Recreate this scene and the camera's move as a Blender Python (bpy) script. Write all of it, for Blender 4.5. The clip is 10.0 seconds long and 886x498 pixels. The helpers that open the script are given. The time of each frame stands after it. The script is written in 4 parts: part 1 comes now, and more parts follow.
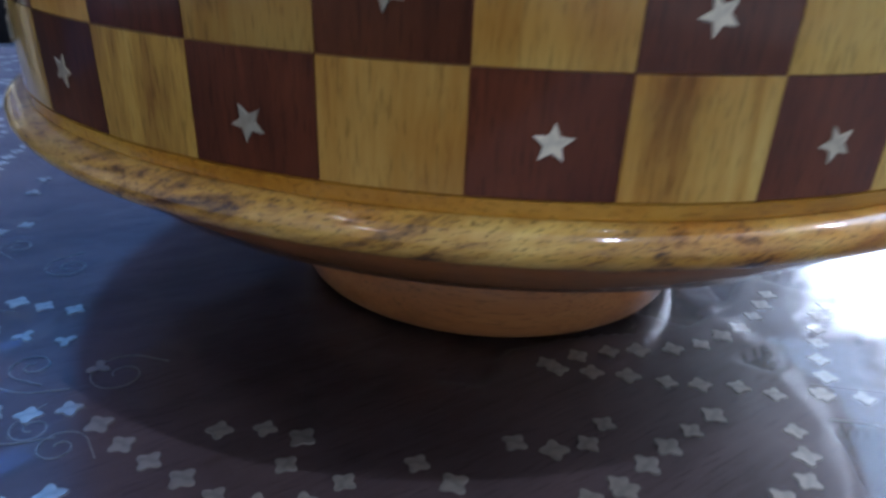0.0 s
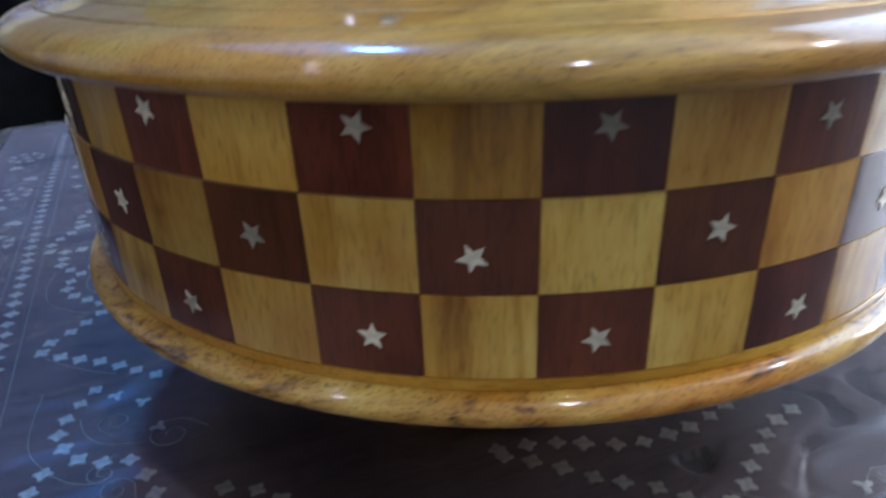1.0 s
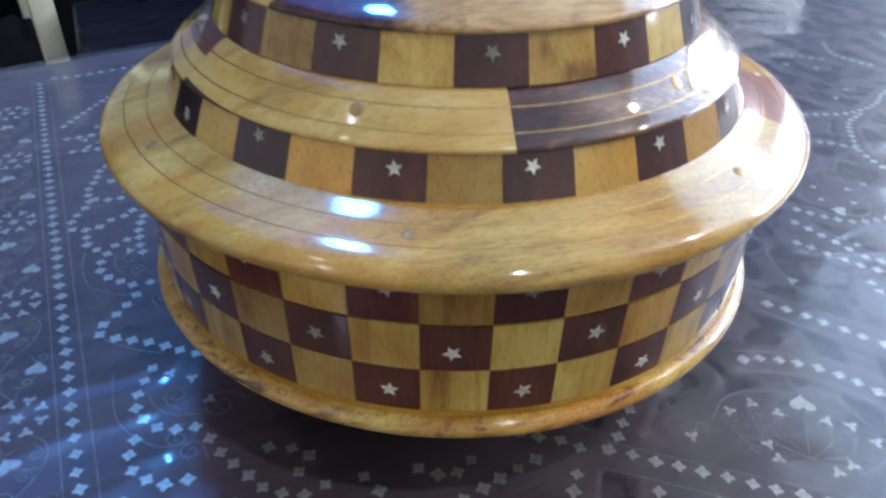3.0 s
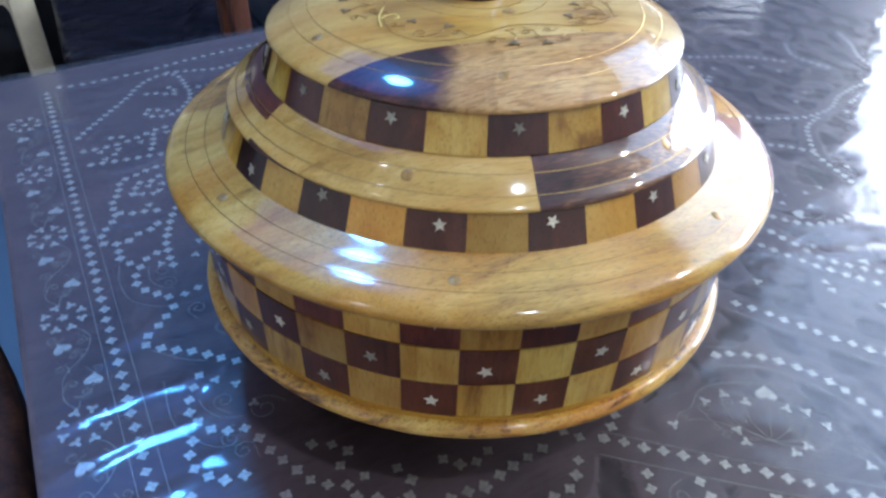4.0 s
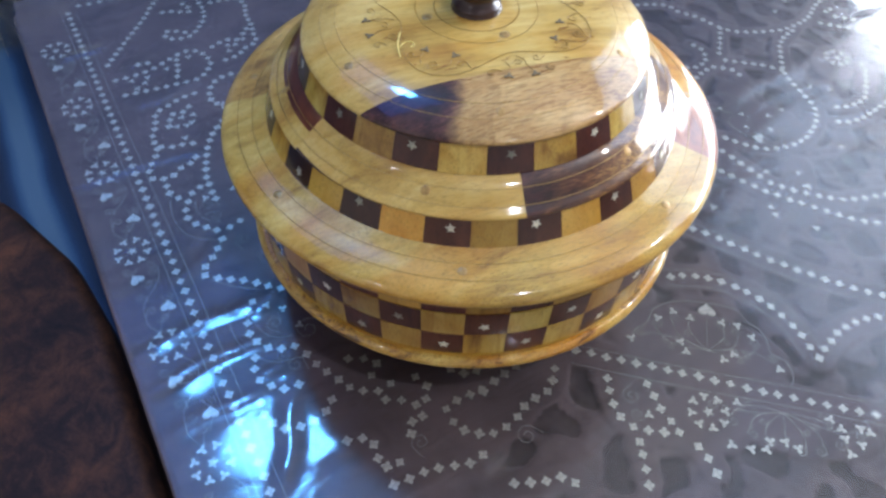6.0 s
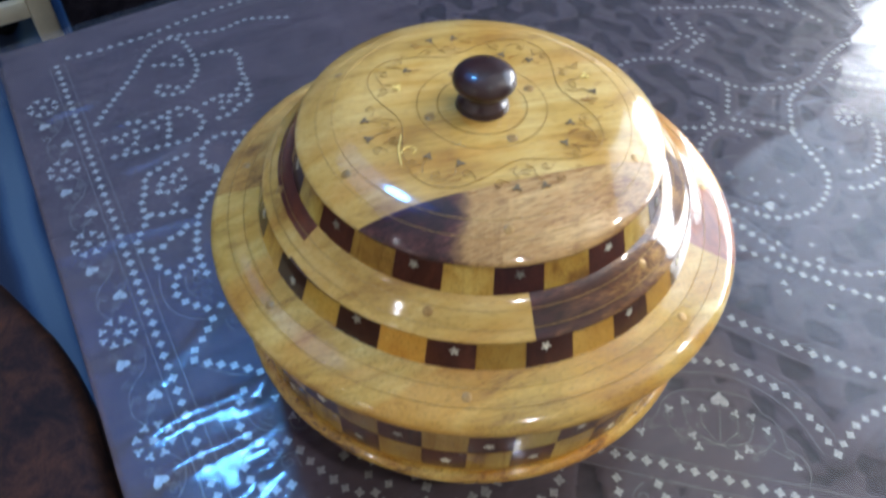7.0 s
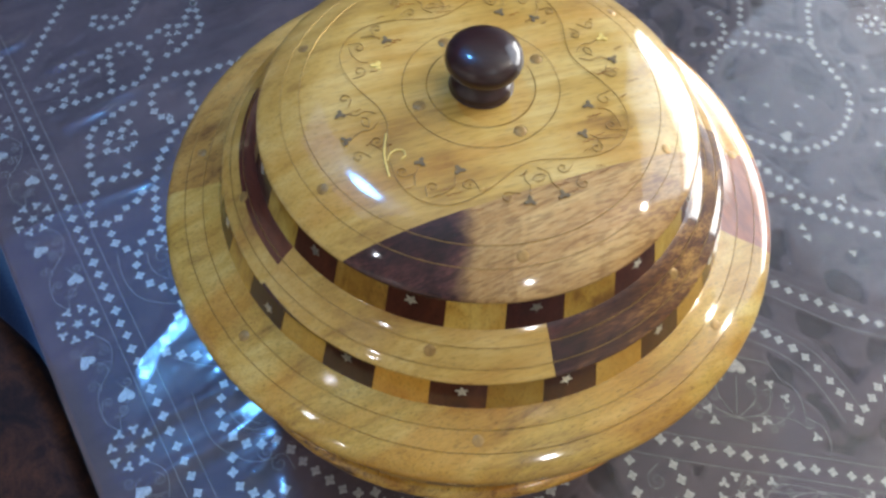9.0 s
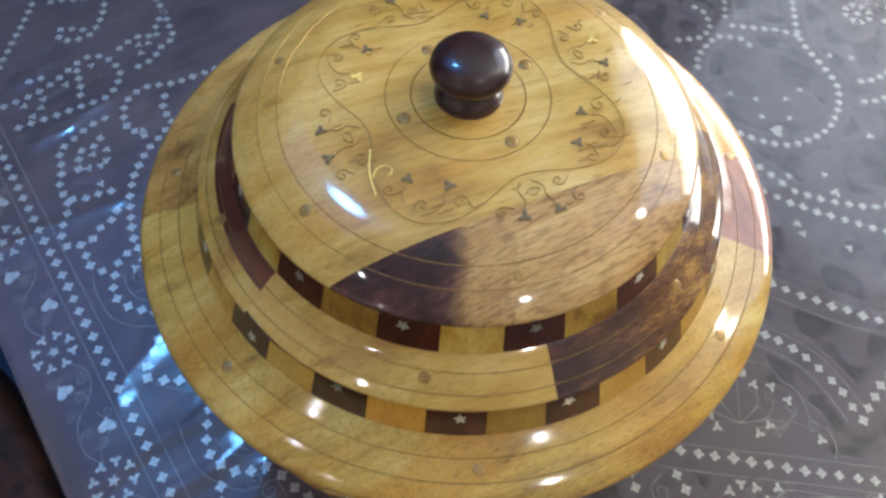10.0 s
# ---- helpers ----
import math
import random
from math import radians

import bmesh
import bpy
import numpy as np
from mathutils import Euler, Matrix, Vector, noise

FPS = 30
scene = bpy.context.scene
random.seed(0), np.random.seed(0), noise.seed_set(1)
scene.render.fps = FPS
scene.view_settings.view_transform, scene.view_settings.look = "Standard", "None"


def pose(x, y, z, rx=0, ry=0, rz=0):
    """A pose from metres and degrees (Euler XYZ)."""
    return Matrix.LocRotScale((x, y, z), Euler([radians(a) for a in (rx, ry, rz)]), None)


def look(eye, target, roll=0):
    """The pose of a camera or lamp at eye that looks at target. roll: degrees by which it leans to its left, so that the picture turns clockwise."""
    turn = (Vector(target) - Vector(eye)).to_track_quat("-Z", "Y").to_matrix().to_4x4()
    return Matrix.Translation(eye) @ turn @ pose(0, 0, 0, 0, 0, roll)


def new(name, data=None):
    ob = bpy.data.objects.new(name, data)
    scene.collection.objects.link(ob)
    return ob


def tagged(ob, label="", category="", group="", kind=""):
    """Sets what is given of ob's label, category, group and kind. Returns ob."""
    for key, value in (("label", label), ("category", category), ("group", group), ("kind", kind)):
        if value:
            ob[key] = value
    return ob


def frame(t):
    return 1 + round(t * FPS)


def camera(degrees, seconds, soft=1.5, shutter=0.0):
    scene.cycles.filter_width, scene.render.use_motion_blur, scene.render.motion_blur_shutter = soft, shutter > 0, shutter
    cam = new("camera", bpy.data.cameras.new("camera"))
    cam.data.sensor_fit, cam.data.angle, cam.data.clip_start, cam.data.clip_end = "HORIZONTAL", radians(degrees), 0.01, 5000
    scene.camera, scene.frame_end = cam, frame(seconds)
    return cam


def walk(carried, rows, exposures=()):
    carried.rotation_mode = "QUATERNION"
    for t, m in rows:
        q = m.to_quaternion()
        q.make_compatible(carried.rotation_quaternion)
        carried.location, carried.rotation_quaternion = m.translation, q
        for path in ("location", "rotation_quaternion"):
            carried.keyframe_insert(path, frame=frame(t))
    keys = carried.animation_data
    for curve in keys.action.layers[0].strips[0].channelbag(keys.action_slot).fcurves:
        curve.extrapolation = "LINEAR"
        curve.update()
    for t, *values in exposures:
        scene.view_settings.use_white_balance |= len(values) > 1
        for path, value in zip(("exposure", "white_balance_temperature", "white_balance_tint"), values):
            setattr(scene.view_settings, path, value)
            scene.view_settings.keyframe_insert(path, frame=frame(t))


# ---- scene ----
cam = camera(63.17, 10.0, soft=2.7, shutter=0.6)
PATH = [
    (0, (-0.0183, -0.2374, 0.5681), (-0.0134, 0.2167, 0.3589), 2.55),
    (0.5, (0.0098, -0.2520, 0.5873), (-0.0484, 0.2005, 0.3827), 0.40),
    (1, (0.0434, -0.2554, 0.6157), (-0.0661, 0.1863, 0.4084), -2.13),
    (1.5, (0.0572, -0.2617, 0.6278), (-0.0671, 0.1701, 0.4086), -3.15),
    (2, (0.0555, -0.2774, 0.6597), (-0.0336, 0.1435, 0.4050), -0.60),
    (2.5, (0.0517, -0.2912, 0.6889), (-0.0176, 0.1223, 0.4163), 0.34),
    (3.8, (0.0197, -0.3251, 0.7598), (-0.0195, 0.0703, 0.4562), 2.08),
    (4, (0.0179, -0.3306, 0.7670), (-0.0165, 0.0648, 0.4629), 1.90),
    (4.5, (0.0166, -0.3423, 0.7945), (-0.0055, 0.0432, 0.4768), -0.76),
    (5, (0.0059, -0.3533, 0.8303), (-0.0265, 0.0163, 0.4952), -0.43),
    (5.2, (0.0030, -0.3601, 0.8409), (-0.0273, 0.0022, 0.4977), 0.07),
    (6.3, (0.0104, -0.3340, 0.8821), (-0.0073, -0.0244, 0.4899), 3.06),
    (6.5, (0.0101, -0.3243, 0.8829), (-0.0069, -0.0093, 0.4950), 3.43),
    (7, (0.0002, -0.2915, 0.8921), (-0.0179, 0.0300, 0.5096), 2.82),
    (7.5, (0.0055, -0.2701, 0.9067), (-0.0102, 0.0254, 0.5036), 0.69),
    (8, (0.0010, -0.2470, 0.9012), (0.0063, 0.0243, 0.4812), 4.91),
    (8.5, (-0.0101, -0.2242, 0.8921), (-0.0046, 0.0433, 0.4698), 3.47),
    (9, (-0.0147, -0.2110, 0.8862), (-0.0109, 0.0404, 0.4540), 3.67),
    (9.5, (-0.0198, -0.2081, 0.8793), (-0.0087, 0.0439, 0.4476), 3.87),
    (10, (-0.0173, -0.1961, 0.8774), (-0.0030, 0.0538, 0.4446), 3.74),
]
EXPOSURES = ((0.0, 1.10, 5700, 14), (1.0, 0.95, 6100, 12), (1.75, 1.08, 6050, 11), (2.5, 1.11, 5950, 10), (4.5, 1.19, 6100, 12), (6.5, 1.06, 6600, 11), (8.0, 0.93, 6950, 11), (10.0, 0.80, 7450, 12))
walk(cam, [(t, look(eye, target, roll)) for t, eye, target, roll in PATH], EXPOSURES)
from math import cos, pi, sin

H = 0.46            # height of the table top

# ---- world and lights ----
ASKEW = 35  # the table and the room stand turned against the pot's front
world = bpy.data.worlds.new("world")
scene.world = world
world.use_nodes = True
world.node_tree.nodes["Background"].inputs[0].default_value = (0.55, 0.65, 0.9, 1)
world.node_tree.nodes["Background"].inputs[1].default_value = 1.0


def room(x, y, z):
    """A place given along the room's walls."""
    return tuple(pose(0, 0, 0, 0, 0, ASKEW) @ Vector((x, y, z)))


def lamp(name, place, target, sx, sy, watts, colour, round_=False):
    data = bpy.data.lights.new(name, "AREA")
    data.shape, data.size, data.size_y, data.energy, data.color = "ELLIPSE" if round_ else "RECTANGLE", sx, sy, watts, colour
    ob = new(name, data)
    ob.matrix_world = look(place, target) @ pose(0, 0, 0, 0, 0, 0)
    return ob


CEILING = 3.0
TUBE = (-0.14, 1.12)
PANEL = (-0.40, 1.50)
BULBS = ((-1.27, 0.11, 0.9), (-2.48, -0.95, 5), (0.11, -1.27, 6))
SCONCE = (1.90, -0.79, 2.50)
# A bluish ceiling panel: the bright tubes in its middle, and the duller diffuser round them.
lamp("tube_light", room(*TUBE, CEILING - 0.10), room(*TUBE, 0), 0.24, 0.36, 17, (0.10, 0.42, 1.0), True).matrix_world = pose(*room(*TUBE, CEILING - 0.10), 0, 0, ASKEW)
lamp("panel_light", room(*PANEL, CEILING - 0.07), room(*PANEL, 0), 1.00, 1.70, 5, (0.14, 0.27, 1.0)).matrix_world = pose(*room(*PANEL, CEILING - 0.07), 0, 0, ASKEW)
for x, y, watts in BULBS:
    lamp("bulb_light", room(x, y, CEILING - 0.09), room(x, y, 0), 0.036, 0.036, watts, (0.80, 0.88, 1.0), True)
globe = bpy.data.lights.new("sconce_light", "POINT")
globe.energy, globe.color, globe.shadow_soft_size = 21, (1.0, 0.93, 0.84), 0.04
new("sconce_light", globe).location = room(*SCONCE)
# Daylight in the wide window: the bright ground outside low down, the duller sky above it.
lamp("window_light", room(2.03, 0.05, 1.20), room(0, 0.05, 1.95), 1.62, 0.86, 41, (0.86, 0.93, 1.0))
lamp("sky_light", room(2.04, 0.09, 2.13), room(0, 0.09, 2.00), 1.80, 0.95, 11, (0.56, 0.75, 1.0))

# ---- materials ----


def nodes_of(name):
    m = bpy.data.materials.new(name)
    m.use_nodes = True
    t = m.node_tree
    return m, t, t.nodes["Principled BSDF"]


def node(t, kind, **values):
    n = t.nodes.new(kind)
    for key, value in values.items():
        if key in n.inputs:
            n.inputs[key].default_value = value
    return n


def ramp(t, source, stops):
    r = t.nodes.new("ShaderNodeValToRGB")
    r.color_ramp.elements[0].position, r.color_ramp.elements[0].color = stops[0][0], (*stops[0][1], 1)
    r.color_ramp.elements[1].position, r.color_ramp.elements[1].color = stops[-1][0], (*stops[-1][1], 1)
    for place, colour in stops[1:-1]:
        e = r.color_ramp.elements.new(place)
        e.color = (*colour, 1)
    t.links.new(source, r.inputs[0])
    return r.outputs[0]


def wood(name, pale, mid, dark, stretch=(6, 60, 60), turn=(0, 0, 0), gloss=0.085, coat=1.0, shift=0.5, pores=0.35, spread=0.0, swirl=0.9, patch=0.0, dark_to=0.34):
    """Varnished wood with long grain along the object's x axis before the turn."""
    m, t, b = nodes_of(name)
    L = t.links
    co = t.nodes.new("ShaderNodeTexCoord")
    info = t.nodes.new("ShaderNodeObjectInfo")
    away = node(t, "ShaderNodeVectorMath")
    away.operation = "MULTIPLY_ADD"
    L.new(info.outputs["Random"], away.inputs[0])
    away.inputs[1].default_value = (shift, shift * 1.7, shift * 0.6)
    L.new(co.outputs["Object"], away.inputs[2])
    mp = t.nodes.new("ShaderNodeMapping")
    mp.inputs["Rotation"].default_value = [radians(a) for a in turn]
    L.new(away.outputs[0], mp.inputs[0])
    sc = node(t, "ShaderNodeVectorMath")
    sc.operation = "MULTIPLY"
    sc.inputs[1].default_value = stretch
    L.new(mp.outputs[0], sc.inputs[0])
    big = node(t, "ShaderNodeTexNoise", Scale=1.0, Detail=6.0, Roughness=0.6, Distortion=swirl)
    L.new(sc.outputs[0], big.inputs["Vector"])
    fine = node(t, "ShaderNodeTexNoise", Scale=7.0, Detail=5.0, Roughness=0.7)
    L.new(sc.outputs[0], fine.inputs["Vector"])
    cloud = node(t, "ShaderNodeTexNoise", Scale=22.0, Detail=3.0)
    L.new(mp.outputs[0], cloud.inputs["Vector"])
    mix = node(t, "ShaderNodeMix")
    mix.inputs[0].default_value = 0.3
    L.new(big.outputs[0], mix.inputs[2])
    L.new(fine.outputs[0], mix.inputs[3])
    mix2 = node(t, "ShaderNodeMix")
    mix2.inputs[0].default_value = 0.4
    L.new(mix.outputs[0], mix2.inputs[2])
    L.new(cloud.outputs[0], mix2.inputs[3])
    colour = ramp(t, mix2.outputs[0], [(dark_to, dark), (max(0.47, dark_to + 0.07), mid), (0.62, pale)])
    hair = node(t, "ShaderNodeTexNoise", Scale=22.0, Detail=2.0)
    L.new(sc.outputs[0], hair.inputs["Vector"])
    pore = ramp(t, hair.outputs[0], [(0.3, (1 - pores,) * 3), (0.46, (1, 1, 1))])
    mul = node(t, "ShaderNodeMix")
    mul.data_type, mul.blend_type = "RGBA", "MULTIPLY"
    mul.inputs[0].default_value = 1.0
    L.new(colour, mul.inputs[6])
    L.new(pore, mul.inputs[7])
    last = mul.outputs[2]
    if patch:
        broad = node(t, "ShaderNodeTexNoise", Scale=1.0, Detail=3.0, Roughness=0.5, Distortion=0.6)
        far = node(t, "ShaderNodeVectorMath")
        far.operation = "MULTIPLY"
        far.inputs[1].default_value = (9, 24, 24)
        L.new(mp.outputs[0], far.inputs[0])
        L.new(far.outputs[0], broad.inputs["Vector"])
        stain = node(t, "ShaderNodeMix")
        stain.data_type, stain.blend_type = "RGBA", "MULTIPLY"
        stain.inputs[0].default_value = patch
        L.new(last, stain.inputs[6])
        L.new(ramp(t, broad.outputs[0], [(0.40, (0.82, 0.54, 0.20)), (0.53, (0.97, 0.90, 0.72)), (0.64, (1, 1, 1))]), stain.inputs[7])
        last = stain.outputs[2]
    if spread:
        hsv = node(t, "ShaderNodeHueSaturation")
        val = node(t, "ShaderNodeMapRange")
        val.inputs[3].default_value, val.inputs[4].default_value = 1 - spread, 1 + spread
        L.new(info.outputs["Random"], val.inputs[0])
        L.new(val.outputs[0], hsv.inputs["Value"])
        hue = node(t, "ShaderNodeMapRange")
        hue.inputs[3].default_value, hue.inputs[4].default_value = 0.5 - spread * 0.012, 0.5 + spread * 0.028
        toss = t.nodes.new("ShaderNodeTexWhiteNoise")
        toss.noise_dimensions = "1D"
        L.new(info.outputs["Random"], toss.inputs["W"])
        L.new(toss.outputs[0], hue.inputs[0])
        L.new(hue.outputs[0], hsv.inputs["Hue"])
        L.new(last, hsv.inputs["Color"])
        last = hsv.outputs[0]
    L.new(last, b.inputs["Base Color"])
    b.inputs["Roughness"].default_value = 0.33
    b.inputs["Specular IOR Level"].default_value = 0.5 - 0.38 * coat
    b.inputs["Coat Weight"].default_value = coat
    b.inputs["Coat Roughness"].default_value = gloss
    bump = node(t, "ShaderNodeBump", Strength=0.06, Distance=0.0006)
    L.new(mix.outputs[0], bump.inputs["Height"])
    L.new(bump.outputs[0], b.inputs["Normal"])
    return m


def metal(name, colour, rough, grain=400.0, depth=0.1):
    m, t, b = nodes_of(name)
    co = t.nodes.new("ShaderNodeTexCoord")
    n = node(t, "ShaderNodeTexNoise", Scale=grain, Detail=3.0)
    t.links.new(co.outputs["Object"], n.inputs["Vector"])
    dim = tuple(c * 0.7 for c in colour)
    t.links.new(ramp(t, n.outputs[0], [(0.35, dim), (0.6, colour)]), b.inputs["Base Color"])
    b.inputs["Metallic"].default_value = 1.0
    b.inputs["Roughness"].default_value = rough
    bump = node(t, "ShaderNodeBump", Strength=depth, Distance=0.0005)
    t.links.new(n.outputs[0], bump.inputs["Height"])
    t.links.new(bump.outputs[0], b.inputs["Normal"])
    return m


YELLOW = wood("yellow_wood", (0.64, 0.46, 0.175), (0.51, 0.32, 0.080), (0.21, 0.092, 0.020), stretch=(7, 70, 70), turn=(0, 0, -20), pores=0.28, patch=0.48, dark_to=0.31)
AMBER = wood("amber_wood", (0.56, 0.28, 0.030), (0.44, 0.17, 0.012), (0.22, 0.075, 0.007), stretch=(7, 60, 60), turn=(0, 0, -25), spread=0.12)
GOLDEN = wood("golden_wood", (0.53, 0.335, 0.055), (0.39, 0.21, 0.020), (0.18, 0.075, 0.010), stretch=(8, 60, 60), turn=(0, 0, -25), patch=0.6)
PALE_TILE = wood("pale_tile_wood", (0.53, 0.37, 0.106), (0.39, 0.225, 0.044), (0.19, 0.084, 0.016), stretch=(62, 62, 9), shift=9.0, spread=0.36, swirl=1.8, pores=0.30, patch=0.6, dark_to=0.37)
ROSE_TILE = wood("rosewood_tile", (0.145, 0.038, 0.016), (0.077, 0.0185, 0.009), (0.034, 0.008, 0.0045), stretch=(70, 70, 8), shift=9.0, spread=0.4)
DARK_TILE = wood("dark_tile_wood", (0.085, 0.024, 0.012), (0.045, 0.012, 0.007), (0.019, 0.005, 0.003), stretch=(70, 70, 8), shift=9.0, spread=0.4)
BEAD = wood("bead_wood", (0.62, 0.44, 0.125), (0.43, 0.25, 0.055), (0.060, 0.026, 0.016), stretch=(30, 30, 120), turn=(0, 14, 30), pores=0.6, swirl=2.6, patch=0.9, dark_to=0.39)
ROSE = wood("rosewood", (0.070, 0.028, 0.025), (0.042, 0.015, 0.014), (0.016, 0.006, 0.006), turn=(0, 0, 80))
FLECKED = wood("flecked_rim_wood", (0.62, 0.455, 0.160), (0.49, 0.320, 0.078), (0.17, 0.080, 0.018), stretch=(13, 125, 125), turn=(0, 0, -26), pores=0.55, swirl=1.0, patch=0.72, shift=1.3, dark_to=0.31)
TAN = wood("streaked_tan_wood", (0.58, 0.41, 0.150), (0.43, 0.27, 0.078), (0.14, 0.066, 0.020), stretch=(6, 62, 62), turn=(0, 0, -32), pores=0.55, swirl=0.8, patch=0.5)
AMBER_TILE = wood("amber_tile_wood", (0.54, 0.33, 0.070), (0.43, 0.225, 0.034), (0.19, 0.080, 0.012), stretch=(50, 50, 9), shift=9.0, spread=0.3, swirl=1.6, pores=0.3, patch=0.5)
DARK_RED = wood("dark_red_wood", (0.16, 0.045, 0.018), (0.085, 0.021, 0.010), (0.032, 0.009, 0.006), stretch=(7, 45, 45), turn=(0, 0, 60))


def heart_and_sap(name, dark, pale, edge, soft, size, ring=140.0):
    """One board that runs from dark heartwood to pale sapwood along x, with a wandering border."""
    m, t, b = nodes_of(name)
    L = t.links
    co = t.nodes.new("ShaderNodeTexCoord")
    split = t.nodes.new("ShaderNodeSeparateXYZ")
    L.new(co.outputs["Object"], split.inputs[0])
    n = node(t, "ShaderNodeTexNoise", Scale=size, Detail=4.0, Distortion=1.5)
    L.new(co.outputs["Object"], n.inputs["Vector"])
    wander = node(t, "ShaderNodeMath")
    wander.operation = "MULTIPLY_ADD"
    wander.inputs[1].default_value = soft
    L.new(n.outputs[0], wander.inputs[0])
    L.new(split.outputs[0], wander.inputs[2])
    fac = node(t, "ShaderNodeMapRange")
    fac.interpolation_type = "SMOOTHSTEP"
    fac.inputs[1].default_value, fac.inputs[2].default_value = edge + soft * 0.28, edge + soft * 0.85
    L.new(wander.outputs[0], fac.inputs[0])
    mp = t.nodes.new("ShaderNodeMapping")
    mp.inputs["Rotation"].default_value = (0, 0, radians(-28))
    L.new(co.outputs["Object"], mp.inputs[0])
    sc = node(t, "ShaderNodeVectorMath")
    sc.operation = "MULTIPLY"
    sc.inputs[1].default_value = (13, 85, 85)
    L.new(mp.outputs[0], sc.inputs[0])
    grain = node(t, "ShaderNodeTexNoise", Scale=1.0, Detail=7.0, Roughness=0.55, Distortion=1.2)
    L.new(sc.outputs[0], grain.inputs["Vector"])
    fine = node(t, "ShaderNodeTexNoise", Scale=16.0, Detail=3.0)
    L.new(sc.outputs[0], fine.inputs["Vector"])
    blend = node(t, "ShaderNodeMix")
    blend.inputs[0].default_value = 0.35
    L.new(grain.outputs[0], blend.inputs[2])
    L.new(fine.outputs[0], blend.inputs[3])
    mix = node(t, "ShaderNodeMix")
    mix.data_type = "RGBA"
    L.new(fac.outputs[0], mix.inputs[0])
    L.new(ramp(t, blend.outputs[0], dark), mix.inputs[6])
    L.new(ramp(t, blend.outputs[0], pale), mix.inputs[7])
    # Growth rings that follow the border, and short pores.
    rings = node(t, "ShaderNodeTexNoise", Scale=ring, Detail=3.0)
    rings.noise_dimensions = "1D"
    L.new(wander.outputs[0], rings.inputs["W"])
    shade = ramp(t, rings.outputs[0], [(0.36, (0.42, 0.36, 0.33)), (0.54, (1, 1, 1))])
    dash = node(t, "ShaderNodeTexNoise", Scale=9.0, Detail=2.0)
    L.new(sc.outputs[0], dash.inputs["Vector"])
    pore = ramp(t, dash.outputs[0], [(0.40, (0.22, 0.14, 0.10)), (0.50, (1, 1, 1))])
    fade = node(t, "ShaderNodeMapRange")
    fade.inputs[1].default_value, fade.inputs[2].default_value = edge + soft * 0.5, edge + soft * 0.5 + 0.035
    fade.inputs[3].default_value, fade.inputs[4].default_value = 0.6, 0.12
    L.new(wander.outputs[0], fade.inputs[0])
    for tint, amount in ((shade, None), (pore, 0.38)):
        mul = node(t, "ShaderNodeMix")
        mul.data_type, mul.blend_type = "RGBA", "MULTIPLY"
        if amount:
            mul.inputs[0].default_value = amount
        else:
            L.new(fade.outputs[0], mul.inputs[0])
        L.new(mix.outputs[2], mul.inputs[6])
        L.new(tint, mul.inputs[7])
        mix = mul
    L.new(mix.outputs[2], b.inputs["Base Color"])
    b.inputs["Roughness"].default_value = 0.33
    b.inputs["Specular IOR Level"].default_value = 0.12
    b.inputs["Coat Weight"].default_value = 1.0
    b.inputs["Coat Roughness"].default_value = 0.06
    bump = node(t, "ShaderNodeBump", Strength=0.06, Distance=0.0006)
    L.new(grain.outputs[0], bump.inputs["Height"])
    L.new(bump.outputs[0], b.inputs["Normal"])
    return m


HEART_DARK = [(0.36, (0.015, 0.005, 0.006)), (0.5, (0.050, 0.015, 0.015)), (0.64, (0.13, 0.042, 0.034))]
SAP_PALE = [(0.32, (0.20, 0.092, 0.032)), (0.46, (0.40, 0.215, 0.070)), (0.64, (0.54, 0.345, 0.130))]
FIGURED = heart_and_sap("figured_board", HEART_DARK, SAP_PALE, -0.005, 0.024, 26.0)
STREAKED = heart_and_sap("streaked_board", HEART_DARK, [(0.36, (0.045, 0.016, 0.010)), (0.5, (0.13, 0.052, 0.018)), (0.62, (0.38, 0.20, 0.055))], 0.045, 0.11, 24.0, 60.0)
RED = wood("red_wood", (0.37, 0.115, 0.032), (0.21, 0.054, 0.016), (0.075, 0.019, 0.008), stretch=(7, 45, 45), turn=(0, 0, 60))
KNOB = wood("dark_knob_wood", (0.045, 0.012, 0.010), (0.028, 0.008, 0.007), (0.012, 0.004, 0.004), gloss=0.05, coat=0.55)
FOOT = wood("foot_wood", (0.34, 0.15, 0.05), (0.26, 0.10, 0.03), (0.13, 0.05, 0.015))
BRASS = metal("brass", (0.62, 0.46, 0.17), 0.30)
# Brown base stands for the dark room that polished pins would mirror.
PIN_BRASS = metal("brown_brass", (0.36, 0.205, 0.060), 0.40)
PIN_BRASS.node_tree.nodes["Principled BSDF"].inputs["Metallic"].default_value = 0.35
PEARL = metal("pale_brass", (0.86, 0.82, 0.64), 0.30)
PEARL.node_tree.nodes["Principled BSDF"].inputs["Metallic"].default_value = 0.25
# Glint painted as a bright, hardly metallic base colour.
GLINT_GOLD = metal("glint_brass", (0.92, 0.69, 0.20), 0.30)
GLINT_GOLD.node_tree.nodes["Principled BSDF"].inputs["Metallic"].default_value = 0.15
# Dark base puts the unlit look of the lid's trefoils into colour.
UNLIT_BRASS = metal("unlit_brass", (0.17, 0.115, 0.050), 0.55)
# Random value per star stands in for how each one catches light.
t = PEARL.node_tree
b = t.nodes["Principled BSDF"]
toss, dim = t.nodes.new("ShaderNodeObjectInfo"), t.nodes.new("ShaderNodeHueSaturation")
low = node(t, "ShaderNodeMapRange")
low.inputs[3].default_value, low.inputs[4].default_value = 0.16, 1.0
t.links.new(toss.outputs["Random"], low.inputs[0])
